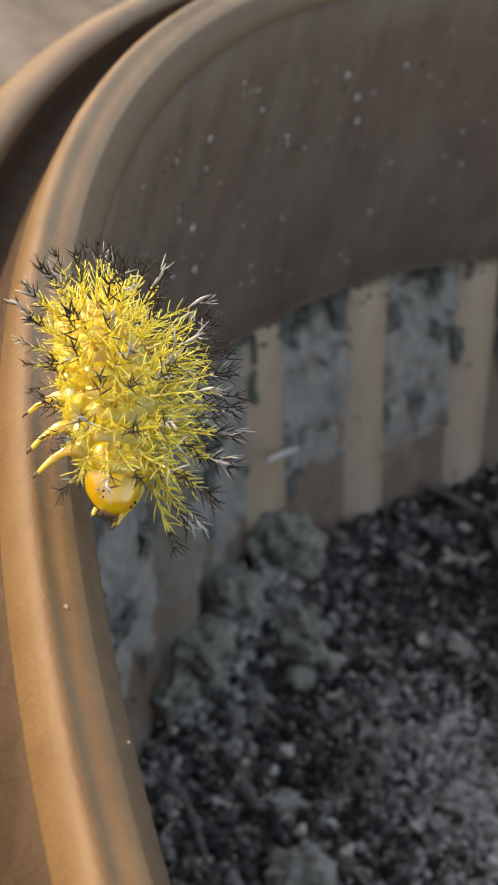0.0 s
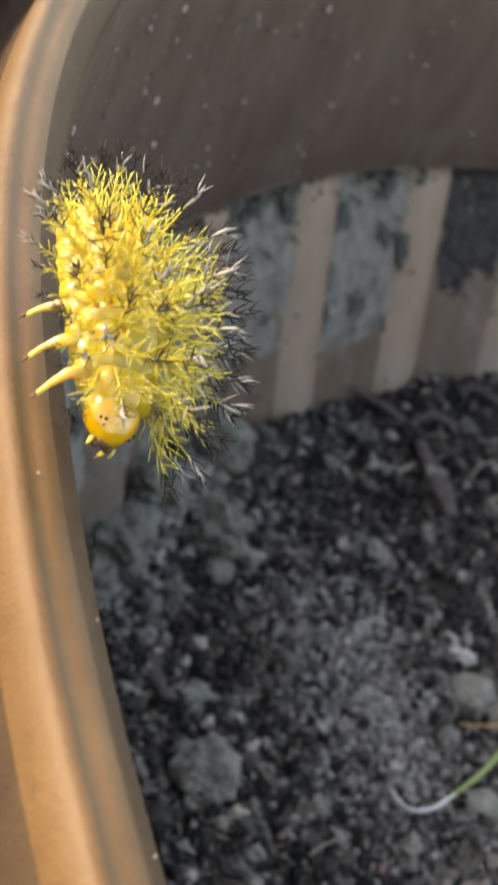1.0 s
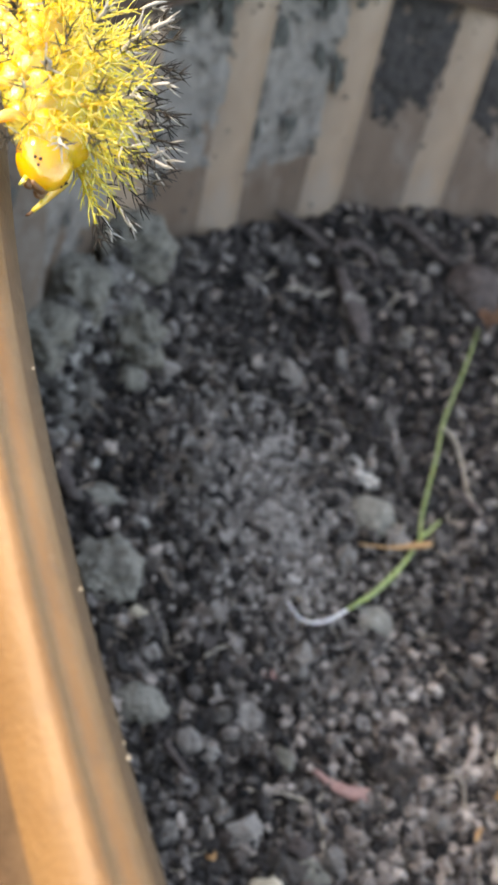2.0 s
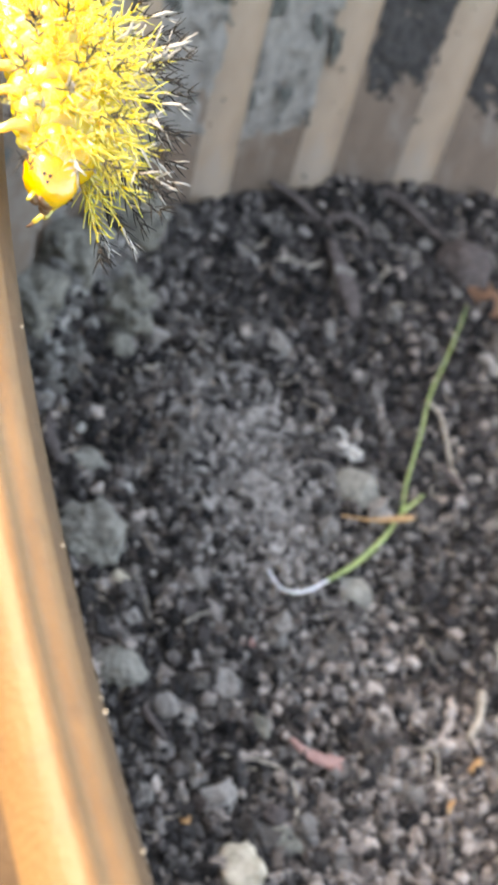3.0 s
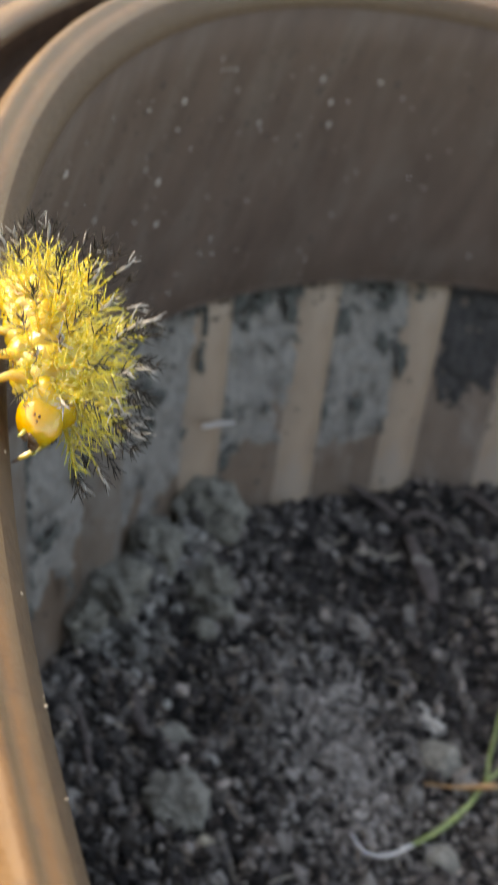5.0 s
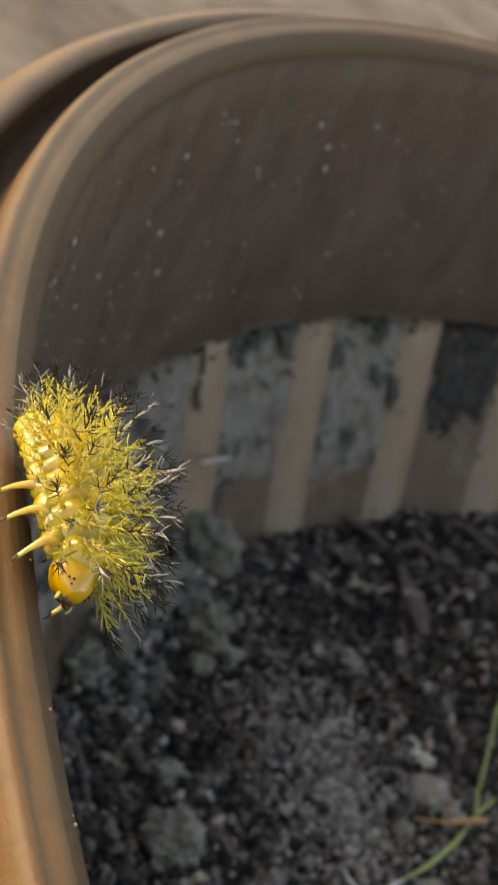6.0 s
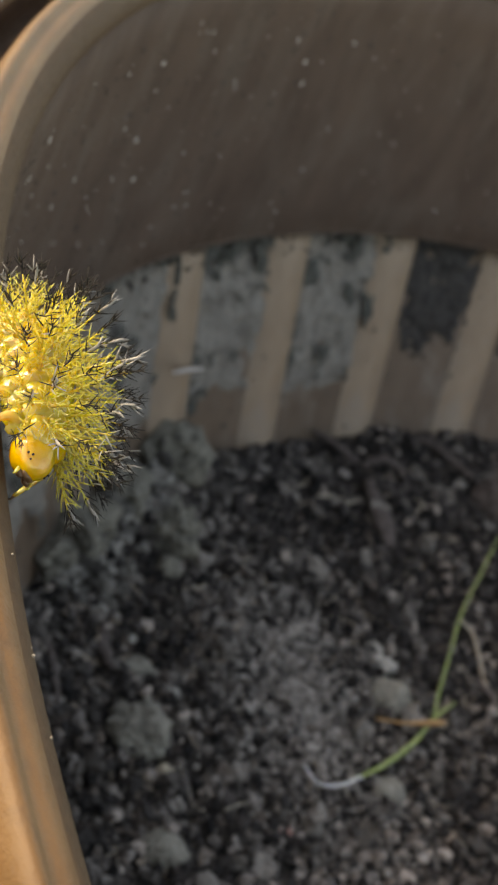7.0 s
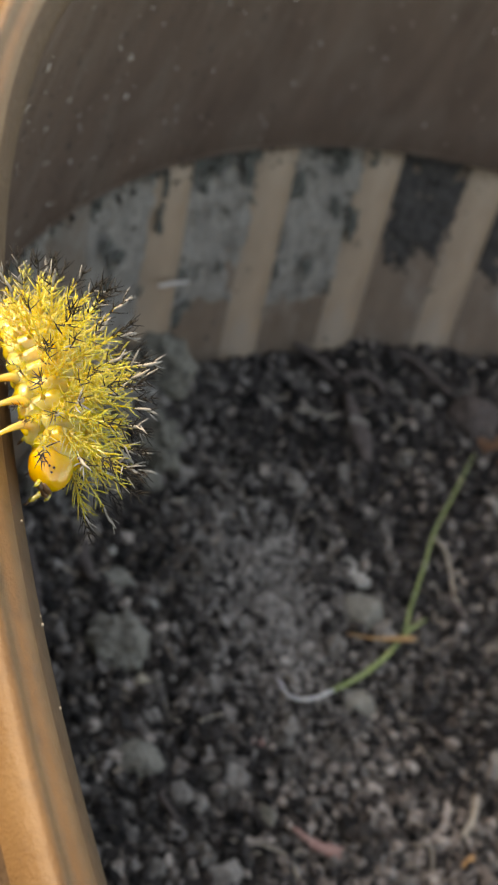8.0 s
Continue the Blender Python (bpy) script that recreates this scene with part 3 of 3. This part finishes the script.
def build_litter():
    set_lump("soil_clod", "large grey-green crumbly clod of dry soil", "clod", -77.6, 1.8, 2.5, 2.3, 2.0, PALE_CLOD, 1, level=5, rough=0.3, fine=0.1)
    set_lump("soil_clod", "dark grey crumbly clod beside the pot wall", "clod", -83.0, 21.1, 2.2, 2.6, 2.0, CLOD, 2, level=5, rough=0.5, fine=0.14)
    set_lump("soil_clod", "small grey clod of soil", "clod", -81.7, 17.9, 1.1, 1.2, 0.9, CLOD, 3, level=3, rough=0.4, fine=0.1)
    set_lump("soil_clod", "grey crumbly clod heaped against the ribbed wall", "clod", -85.8, 28.6, 3.4, 3.2, 2.6, CLOD, 4, level=5, rough=0.38, fine=0.10)
    set_lump("soil_clod", "grey crumbly clod heaped against the ribbed wall", "clod", -88.0, 20.8, 2.4, 3.0, 2.0, CLOD, 5, level=5, rough=0.38, fine=0.10)
    set_lump("soil_clod", "grey crumbly clod heaped against the ribbed wall", "clod", -89.0, 14.5, 2.2, 3.2, 2.0, CLOD, 6, level=5, rough=0.38, fine=0.10)
    set_lump("soil_clod", "grey crumbly clod heaped against the ribbed wall", "clod", -89.6, 10.8, 1.5, 2.2, 1.6, CLOD, 7, level=5, rough=0.5, fine=0.14)
    set_lump("soil_clod", "pale lumpy clod of soil", "clod", -80.0, 7.7, 1.3, 0.9, 0.8, PALE_CLOD, 8, spin=20, rough=0.5, fine=0.1)
    set_lump("soil_clod", "round dusty clod of soil", "clod", -60.7, 19.0, 1.8, 1.8, 1.2, PALE_CLOD, 9, rough=0.3, fine=0.1)
    set_lump("soil_clod", "dusty clod under the sprout", "clod", -58.5, 10.2, 1.4, 1.4, 0.9, PALE_CLOD, 10, rough=0.35, fine=0.1)
    set_lump("soil_clod", "small yellowish crumbly clod of soil", "clod", -74.7, 0.4, 0.8, 0.7, 0.6, CREAM, 11, rough=0.5, fine=0.1)
    set_lump("soil_clod", "flat grey clod of soil", "clod", -59.0, -11.3, 1.4, 1.0, 0.7, CLOD, 12, rough=0.4, fine=0.1)
    set_lump("soil_clod", "black shiny ball of bark and soil", "clod", -55.6, 55.6, 2.7, 2.7, 2.3, BARK, 13, level=4, rough=0.3, fine=0.12)
    set_lump("soil_clod", "rounded grey-green clod on the dark soil", "clod", -72.5, -6.0, 1.55, 1.45, 1.2, PALE_CLOD, 21, level=5, rough=0.25, fine=0.08)
    stones = [(-71.2, -11.8, 0.9, 0.8, 0.7, STONE, "small brownish stone on the soil"),
              (-69.0, -6.8, 0.8, 0.9, 0.7, STONE, "small grey stone on the soil"), (-67.4, -6.5, 0.65, 0.65, 0.5, STONE, "small grey stone on the soil"),
              (-62.8, -4.2, 1.1, 0.6, 0.55, CLOD, "curved pale stone on the soil"), (-61.3, -15.0, 1.6, 1.4, 1.2, CREAM, "cream and ochre stone on the soil"),
              (-65.0, 1.3, 0.5, 0.45, 0.4, PINK, "small pink stone on the soil"), (-62.3, 4.2, 1.0, 0.6, 0.5, STONE, "flat grey stone on the soil"),
              (-55.0, 18.1, 0.65, 0.6, 0.5, STONE, "small grey stone on the soil"), (-70.9, 18.9, 0.6, 0.95, 0.5, STONE, "smooth blue-grey stone on the soil"),
              (-76.9, 7.7, 0.6, 0.6, 0.5, STONE, "small round grey stone on the soil"), (-60.0, -9.8, 0.8, 0.8, 0.5, BARK, "dark bluish stone on the soil"),
              (-75.1, 15.6, 0.26, 0.26, 0.24, WHITE, "white grain of perlite on the soil"), (-73.2, 13.8, 0.2, 0.2, 0.18, WHITE, "white grain of perlite on the soil"),
              (-84.4, 24.2, 0.3, 0.3, 0.3, WHITE, "white grain of perlite on the soil"), (-65.5, -13.5, 0.35, 0.5, 0.3, ORANGE, "orange crumb of bark on the soil"),
              (-71.6, 23.6, 0.22, 0.22, 0.2, WHITE, "white grain of perlite on the soil"), (-83.7, 4.8, 0.3, 0.25, 0.25, WHITE, "white grain of perlite on the soil")]
    for k, (x, y, sx, sy, sz, mat, label) in enumerate(stones):
        set_lump("perlite" if mat is WHITE else "stone", label, "perlite" if mat is WHITE else "stone", x, y, sx, sy, sz, mat, 30 + k, spin=k * 40, rough=0.5, fine=0.06, sink=0.32)
    set_lump("white_tuft", "fluffy white tuft on the soil", "fluff", -62.3, 22.3, 1.15, 0.75, 0.55, FLUFF, 60, level=4, rough=0.9, freq=1.8, fine=0.3, sink=0.3)
    set_lump("white_tuft", "fluffy white tuft on the soil", "fluff", -63.6, 23.3, 0.7, 0.45, 0.35, FLUFF, 61, level=4, rough=0.9, freq=1.8, fine=0.3, sink=0.3)
    set_lump("moss", "reddish-brown tuft of dry fibre", "moss", -52.0, 53.6, 2.0, 2.4, 1.0, MOSS, 62, level=4, rough=0.5, fine=0.3)
    rod("twig", "short brown twig lying on the soil", "twig", [(-71.4, -7.2), (-70.1, -8.1), (-68.4, -9.2)], 0.28, 0.22, BARK, 0.5)
    rod("dry_root", "pale grey branching dry root", "root", [(-64.5, -7.7), (-61.8, -7.0), (-59.9, -6.9), (-58.8, -8.3), (-58.5, -9.8)], 0.11, 0.15, STRAW, 0.4)
    rod("dry_root", "pale thin dry root on the soil", "root", [(-59.9, -6.9), (-59.4, -5.2), (-59.0, -3.9)], 0.1, 0.06, STRAW, 0.4)
    rod("dry_root", "thin curled pale root", "root", [(-51.1, 0.5), (-49.9, 0.8), (-49.0, -0.3), (-49.0, -2.5)], 0.13, 0.1, STRAW, 0.5)
    rod("straw", "short pale straw on the soil", "straw", [(-69.9, -0.9), (-69.2, 0.4), (-68.3, 1.5)], 0.08, 0.07, STRAW, 0.5)
    rod("straw", "short pale straw on the soil", "straw", [(-80.5, 16.1), (-79.5, 17.4), (-78.3, 19.1)], 0.06, 0.07, STRAW, 0.6)
    rod("straw", "bent pale straw hanging off the sprout", "straw", [(-57.2, 31.8, 0.8), (-55.6, 31.5, 0.6), (-54.3, 30.4, 0.3), (-53.0, 28.0), (-51.9, 25.8)], 0.16, 0.2, STRAW, 0.5)
    rod("straw", "thin pale straw on the soil", "straw", [(-61.7, 43.3), (-60.2, 43.8), (-58.8, 45.0)], 0.1, 0.1, STRAW, 0.5)
    rod("dry_root", "pale curved root on the soil", "root", [(-73.0, 38.2), (-71.2, 40.2), (-69.8, 40.9), (-68.4, 43.9)], 0.1, 0.17, STRAW, 0.6)
    rod("dry_root", "hair-thin pale root on the soil", "root", [(-76.5, 37.0), (-75.0, 38.2), (-74.2, 40.5)], 0.09, 0.06, STRAW, 0.6)
    rod("straw", "stiff tan dry straw on the soil", "straw", [(-47.1, 7.9), (-47.2, 5.5), (-47.6, 3.3)], 0.35, 0.3, STRAW, 0.6)
    rod("straw", "short orange dry straw on the soil", "straw", [(-48.2, -2.9), (-47.5, -1.6)], 0.3, 0.25, ORANGE, 0.6)
    rod("straw", "short orange dry straw on the soil", "straw", [(-47.0, 0.8), (-46.6, 1.9)], 0.3, 0.25, ORANGE, 0.6)
    slab("petal", "dry pink curled flake on the soil", "petal", [(-60.7, -4.8), (-59.0, -4.9), (-57.3, -4.7), (-56.5, -4.1)], (0.3, 0.9, 1.3, 0.8), 0.35, PINK, 3, 0.7)
    slab("bark_chip", "long dark curved strip of bark", "bark", [(-75.6, 50.0), (-72.6, 49.8), (-70.2, 48.6), (-69.4, 46.8)], (0.5, 1.1, 1.2, 0.5), 0.6, BARK, 5, 1.2)
    slab("bark_chip", "bent dark brown strip of bark", "bark", [(-69.9, 48.8), (-68.4, 50.6), (-66.6, 51.4), (-65.6, 50.4)], (0.5, 1.1, 1.1, 0.5), 0.5, BARK, 6, 1.3)
    slab("bark_chip", "broad flat dark grey chip of bark", "bark", [(-68.8, 45.6), (-67.0, 41.4), (-64.9, 37.2)], (1.4, 2.6, 1.5), 0.5, BARK, 7, 0.9)
    slab("bark_chip", "narrow dark stick of bark", "bark", [(-65.4, 59.2), (-63.2, 58.6), (-61.0, 57.8), (-58.8, 56.8)], (0.7, 1.0, 0.9, 0.5), 0.7, BARK, 9, 1.2)
    slab("bark_chip", "thin dark strip of bark", "bark", [(-54.2, 27.0), (-52.6, 26.3), (-51.4, 25.6)], (0.5, 0.9, 0.5), 0.4, BARK, 10, 0.6)
    slab("bark_chip", "flat grey flake of bark", "bark", [(-84.0, 8.3), (-83.0, 7.2), (-81.8, 5.5)], (0.5, 1.3, 0.7), 0.5, BARK, 11, 0.7)
    slab("bark_chip", "narrow grey strip of bark", "bark", [(-86.9, 3.4), (-85.5, 2.1), (-83.9, -0.3)], (0.4, 0.8, 0.5), 0.5, BARK, 12, 0.7)
    stuck = [Vector(p) * MM for p in ((-89.5, 27.9, 9.4), (-88.6, 30.1, 9.2), (-87.7, 32.1, 8.9))]
    tagged(new("straw", mesh_of("straw", *tube(stuck, [0.16 * MM, 0.19 * MM, 0.15 * MM], 8), SPLASH)), "short pale straw stuck to a rib of the wall", "straw", GROUPS["straw"])


# ---- the larva ----
def spine_kit():
    """Meshes of a branched spine of unit length along z: a yellow stem, a tip, and bristles."""
    stems, tips = [], []
    for k in range(8):
        rng = random.Random(k)
        bx, by = rng.uniform(-0.2, 0.2), rng.uniform(-0.2, 0.2)
        at = [Vector((bx * t * t, by * t * t, t)) * MM for t in (0, 0.06, 0.2, 0.4, 0.56, 0.7)]
        stems.append((mesh_of("spine", *tube(at, [r * MM for r in (0.060, 0.026, 0.0155, 0.012, 0.0105, 0.0095)], 7), SPINE), bx, by))
    # pale tips are widened to paint sun glints on flattened bristles too
    for mat, w in ((BLACK, 0.8), (PALE, 1.6), (BLACK, 0.65)):
        me = []
        for k in range(2):
            line = [Vector((0, 0, 0)), Vector((0.01, -0.01, 0.09)), Vector((0.02, -0.01, 0.19)), Vector((0.04 - 0.08 * k, 0.03, 0.31))]
            me.append(mesh_of("tip", *tube([p * MM for p in line], [0.0095 * MM, 0.012 * w * MM, 0.0135 * w * MM, 0.004 * MM], 6), mat))
        tips.append(me)
    bristles = []
    for mat, w in ((SPINE, 0.85), (BLACK, 1.05), (PALE, 1.25)):
        line = [Vector((0, 0, 0)), Vector((0.5, 0, 0.04)), Vector((1, 0, 0.16))]
        bristles.append(mesh_of("bristle", *tube([p * 0.2 * MM for p in line], [0.0085 * w * MM, 0.0072 * w * MM, 0.003 * MM], 5), mat))
    return stems, tips, bristles


def add_spine(kit, larva, m, rng):
    stems, tips, bristles = kit
    me, bx, by = rng.choice(stems)
    spine = part("spine", me, larva, m)
    at = lambda t: Vector((bx * t * t, by * t * t, t)) * MM
    kind = rng.choice((0, 0, 1, 2, 0, 1, 2))
    part("tip", rng.choice(tips[kind]), spine, Matrix.Translation(at(0.69)))
    for k in range(4):
        part("bristle", bristles[2 if kind == 1 and k < 2 else 1], spine, Matrix.Translation(at(0.86)) @ pose(0, 0, 0, 0, rng.uniform(-62, -30), k * 90 + rng.uniform(-30, 30)) @ Matrix.Scale(rng.uniform(0.75, 1.15), 4))
    n = 22
    for k in range(n):
        t = 0.03 + 0.79 * ((k + rng.random()) / n) ** 1.25
        turn_z = k * 137 + rng.uniform(-25, 25)
        size = rng.uniform(0.8, 1.25) * (1.3 - 0.5 * t)
        which = 0 if t < 0.45 else rng.choice((1, 1, 1, 1, 1, 1, 2) if t > 0.6 else (0, 0, 1))
        part("bristle", bristles[which], spine, Matrix.Translation(at(t)) @ pose(0, 0, 0, 0, rng.uniform(-56, -20), turn_z) @ Matrix.Scale(size, 4))


def body_ring(k, x, w, h, cz):
    """One plump body ring, creased along its flanks, in mm."""
    v, f = lump(4, 80 + k, 0.05, 1.5, 0.02)
    out = []
    for p in v:
        ang = math.atan2(p[1], p[2])
        swell = 1 + 0.035 * math.cos(6 * ang) + 0.03 * math.cos(2 * ang)
        out.append((x + p[0] * (0.74 - 0.16 * abs(p[1])), p[1] * w * swell, cz + p[2] * h * swell * (0.86 if p[2] < 0 else 1)))
    return np.array(out) * MM, f.tolist()


def leg_angle(s, k):
    """How far a leg points forward or back; the front one on the inner side reaches past the head."""
    return -48 if s > 0 and k == 2 else s * (30 - 16 * k)


def build_larva():
    larva = tagged(new("beetle_larva"), "bright yellow beetle larva covered in branched black-tipped spines", "larva")
    rng = random.Random(8)
    kit = spine_kit()
    halfw = (0.62, 0.96, 1.2, 1.36, 1.44, 1.46, 1.42, 1.34, 1.22, 1.1, 1.0)
    x, step = -3.1, 0.575
    for k, w in enumerate(halfw):
        h = w * 0.8
        cz = 0.42 + h * 0.9
        part("body_segment", mesh_of("body_segment", *body_ring(k, x, w, h, cz), FRONT if k == 10 else YELLOW), larva)
        if 0 < k < 10:
            for s in (1, -1):
                v, f = lump(3, 120 + k, 0.12, 1.4)
                fold = (v * np.array((0.46, 0.32, 0.40)) + np.array((x + 0.06, s * w * 0.74, cz - h * 0.44))) * MM
                part("side_fold", mesh_of("side_fold", fold, f.tolist(), YELLOW), larva)
        rows = ((-103, 1.35), (-80, 2.05), (-55, 2.35), (-29, 2.45), (-8, 2.45), (18, 2.45), (46, 2.5), (68, 2.55), (92, 2.4))
        if k == 0:
            rows = rows[3:7]
        for ang, ln in rows:
            a = radians(ang + rng.uniform(-8, 8))
            length = ln * (0.76 + 0.24 * w / 1.46) * rng.uniform(0.92, 1.06) * (0.88 if k < 3 else 1.08 if k > 8 else 1)
            tilt = (k - 4.6) * 7.5 + (0, 9, 20)[max(0, k - 8)] - (14 if k < 2 else 0) + rng.uniform(-7, 7)
            base = Vector((x, math.sin(a) * w * 0.92, cz + math.cos(a) * h * 0.94))
            d = Matrix.Rotation(-a, 4, "X") @ Matrix.Rotation(radians(tilt), 4, "Y")
            m = Matrix.Translation(base * MM) @ d @ Matrix.Rotation(rng.uniform(0, 6.3), 4, "Z") @ Matrix.Scale(length, 4)
            add_spine(kit, larva, m, rng)
        x += step
    v, f = lump(4, 95, 0.05, 1.5, 0.0)
    cheeks = np.array([(p[0], p[1] * (1 - 0.22 * p[0]) * (1 + 0.07 * math.cos(3 * p[2])), p[2] * (1 - 0.12 * p[0]) - 0.14 * max(0, p[0]) ** 2) for p in v])
    head = part("head", mesh_of("head", (cheeks * np.array((0.74, 0.72, 0.68)) + np.array((3.2, 0, 0.84))) * MM, f.tolist(), HEAD), larva, label="smooth orange head")
    dot, df = lump(2, 3, 0.1)
    for ex, y, z, s in ((3.63, 0.52, 1.02, 0.042), (3.54, 0.585, 0.92, 0.04), (3.71, 0.47, 0.90, 0.036)):
        for side in (1, -1):
            part("eye", mesh_of("eye", (dot * s + np.array((ex, y * side, z))) * MM, df.tolist(), BLACK), head, label="tiny black eye")
    for y in (0.22, -0.22):
        part("mandible", mesh_of("mandible", (dot * np.array((0.17, 0.17, 0.13)) + np.array((3.78, y, 0.40))) * MM, df.tolist(), BLACK_BROWN), head, label="dark brown jaw")
        line = [Vector((3.76, y * 1.8, 0.48)), Vector((3.88, y * 1.9, 0.36)), Vector((3.9, y * 1.9, 0.26))]
        part("feeler", mesh_of("feeler", *tube([p * MM for p in line], [0.07 * MM, 0.055 * MM, 0.025 * MM], 7), LEG), head)
    part("mouth", mesh_of("mouth", (dot * np.array((0.13, 0.3, 0.14)) + np.array((3.84, 0, 0.53))) * MM, df.tolist(), BLACK_BROWN), head, label="dark brown mouth")
    legs = []
    for k, (lx, reach) in enumerate(((0.75, 1.02), (1.6, 1.05), (2.4, 0.95))):
        for s in (1, -1):
            r = reach if s < 0 else reach * (0.85 if k == 2 else 0.66)
            low = 0.2 if s > 0 and k == 2 else 0
            line = [(0, 0, 0), (0.0, s * r * 0.4, 0.14), (0.06, s * r * 0.74, 0.02), (0.2, s * r * 0.96, -0.45 - low), (0.32, s * (r + 0.04), -0.86 - low)]
            widths = smooth_line([(0.34, 0, 0), (0.19, 0, 0), (0.15, 0, 0), (0.085, 0, 0), (0.06, 0, 0)], 4)
            me = mesh_of("leg", *tube([q * MM for q in smooth_line(line, 4)], [q.x * MM for q in widths], 10), LEG)
            leg = part("leg", me, larva, pose(lx * MM, s * 0.66 * MM, 0.72 * MM, 0, 0, leg_angle(s, k)))
            claw = [(0.31, s * (r + 0.04), -0.82 - low), (0.37, s * (r + 0.08), -0.96 - low), (0.38, s * (r + 0.05), -1.06 - low)]
            part("claw", mesh_of("claw", *tube([Vector(q) * MM for q in claw], [0.06 * MM, 0.045 * MM, 0.015 * MM], 6), BLACK_BROWN), leg, label="dark claw")
            legs.append((leg, lx, s, k))
    return larva, legs




def larva_pose(az, lean, yaw, lift, pitch=0):
    """Where the larva clings to the rounded lip: round the pot, over its inner side, its turn and its height over the lip."""
    a, p = radians(az), radians(lean)
    rad, up = Vector((math.cos(a), math.sin(a), 0)), Vector((0, 0, 1))
    fwd = Vector((-math.sin(a), math.cos(a), 0))
    n = up * math.cos(p) - rad * math.sin(p)
    side = n.cross(fwd)
    m = Matrix((fwd, side, n)).transposed().to_4x4()
    place = rad * (102.3 - 1.7 * math.sin(p)) + up * (42.55 + 1.6 * math.cos(p)) + n * lift
    return Matrix.Translation(place * MM) @ m @ pose(0, 0, 0, 0, pitch, yaw)


build_ground()
build_pot()
build_soil()
build_sprout()
build_litter()
larva, legs = build_larva()


def motions():
    walk(larva, [(t, larva_pose(*row)) for t, *row in (
        (0.0, 199.75, 18.8, 11.9, 0.98, 10), (0.5, 200.15, 21.5, 11.4, 1.0, 10), (1.0, 201.0, 26.8, 11.5, 0.95, 8), (1.5, 201.35, 27.5, 8.5, 0.55, 3), (2.0, 200.8, 28.0, 7.0, 0.35, 0), (3.3, 202.89, 36.0, 9.5, 0.45, 0),
        (3.5, 203.95, 38.0, 7.0, 0.5, 0), (4.0, 203.86, 38.0, 7.5, 0.3, 0), (4.5, 203.35, 40.0, 10.0, 0.35, 0), (5.0, 203.7, 41.0, 8.0, 0.15, -1), (5.2, 204.25, 42.0, 10.0, 0.25, -2), (6.3, 205.3, 42.0, 11.5, 0.0, -3),
        (6.5, 205.65, 42.0, 8.0, 0.0, -3), (7.0, 205.55, 41.0, 6.5, -0.05, -3), (7.5, 205.9, 42.8, 9.5, 0.05, -4), (8.0, 206.6, 42.4, 9.8, -0.05, -4))])
    for leg, lx, s, k in legs:
        rows = []
        for i in range(33):
            t = i * 0.25
            swing = 9 * math.sin(2 * math.pi * t / 1.3 + k * 2.1 + (1.5 if s > 0 else 0))
            rows.append((t, pose(lx * MM, s * 0.66 * MM, 0.72 * MM, 0, 0, leg_angle(s, k) + swing)))
        walk(leg, rows)


motions()
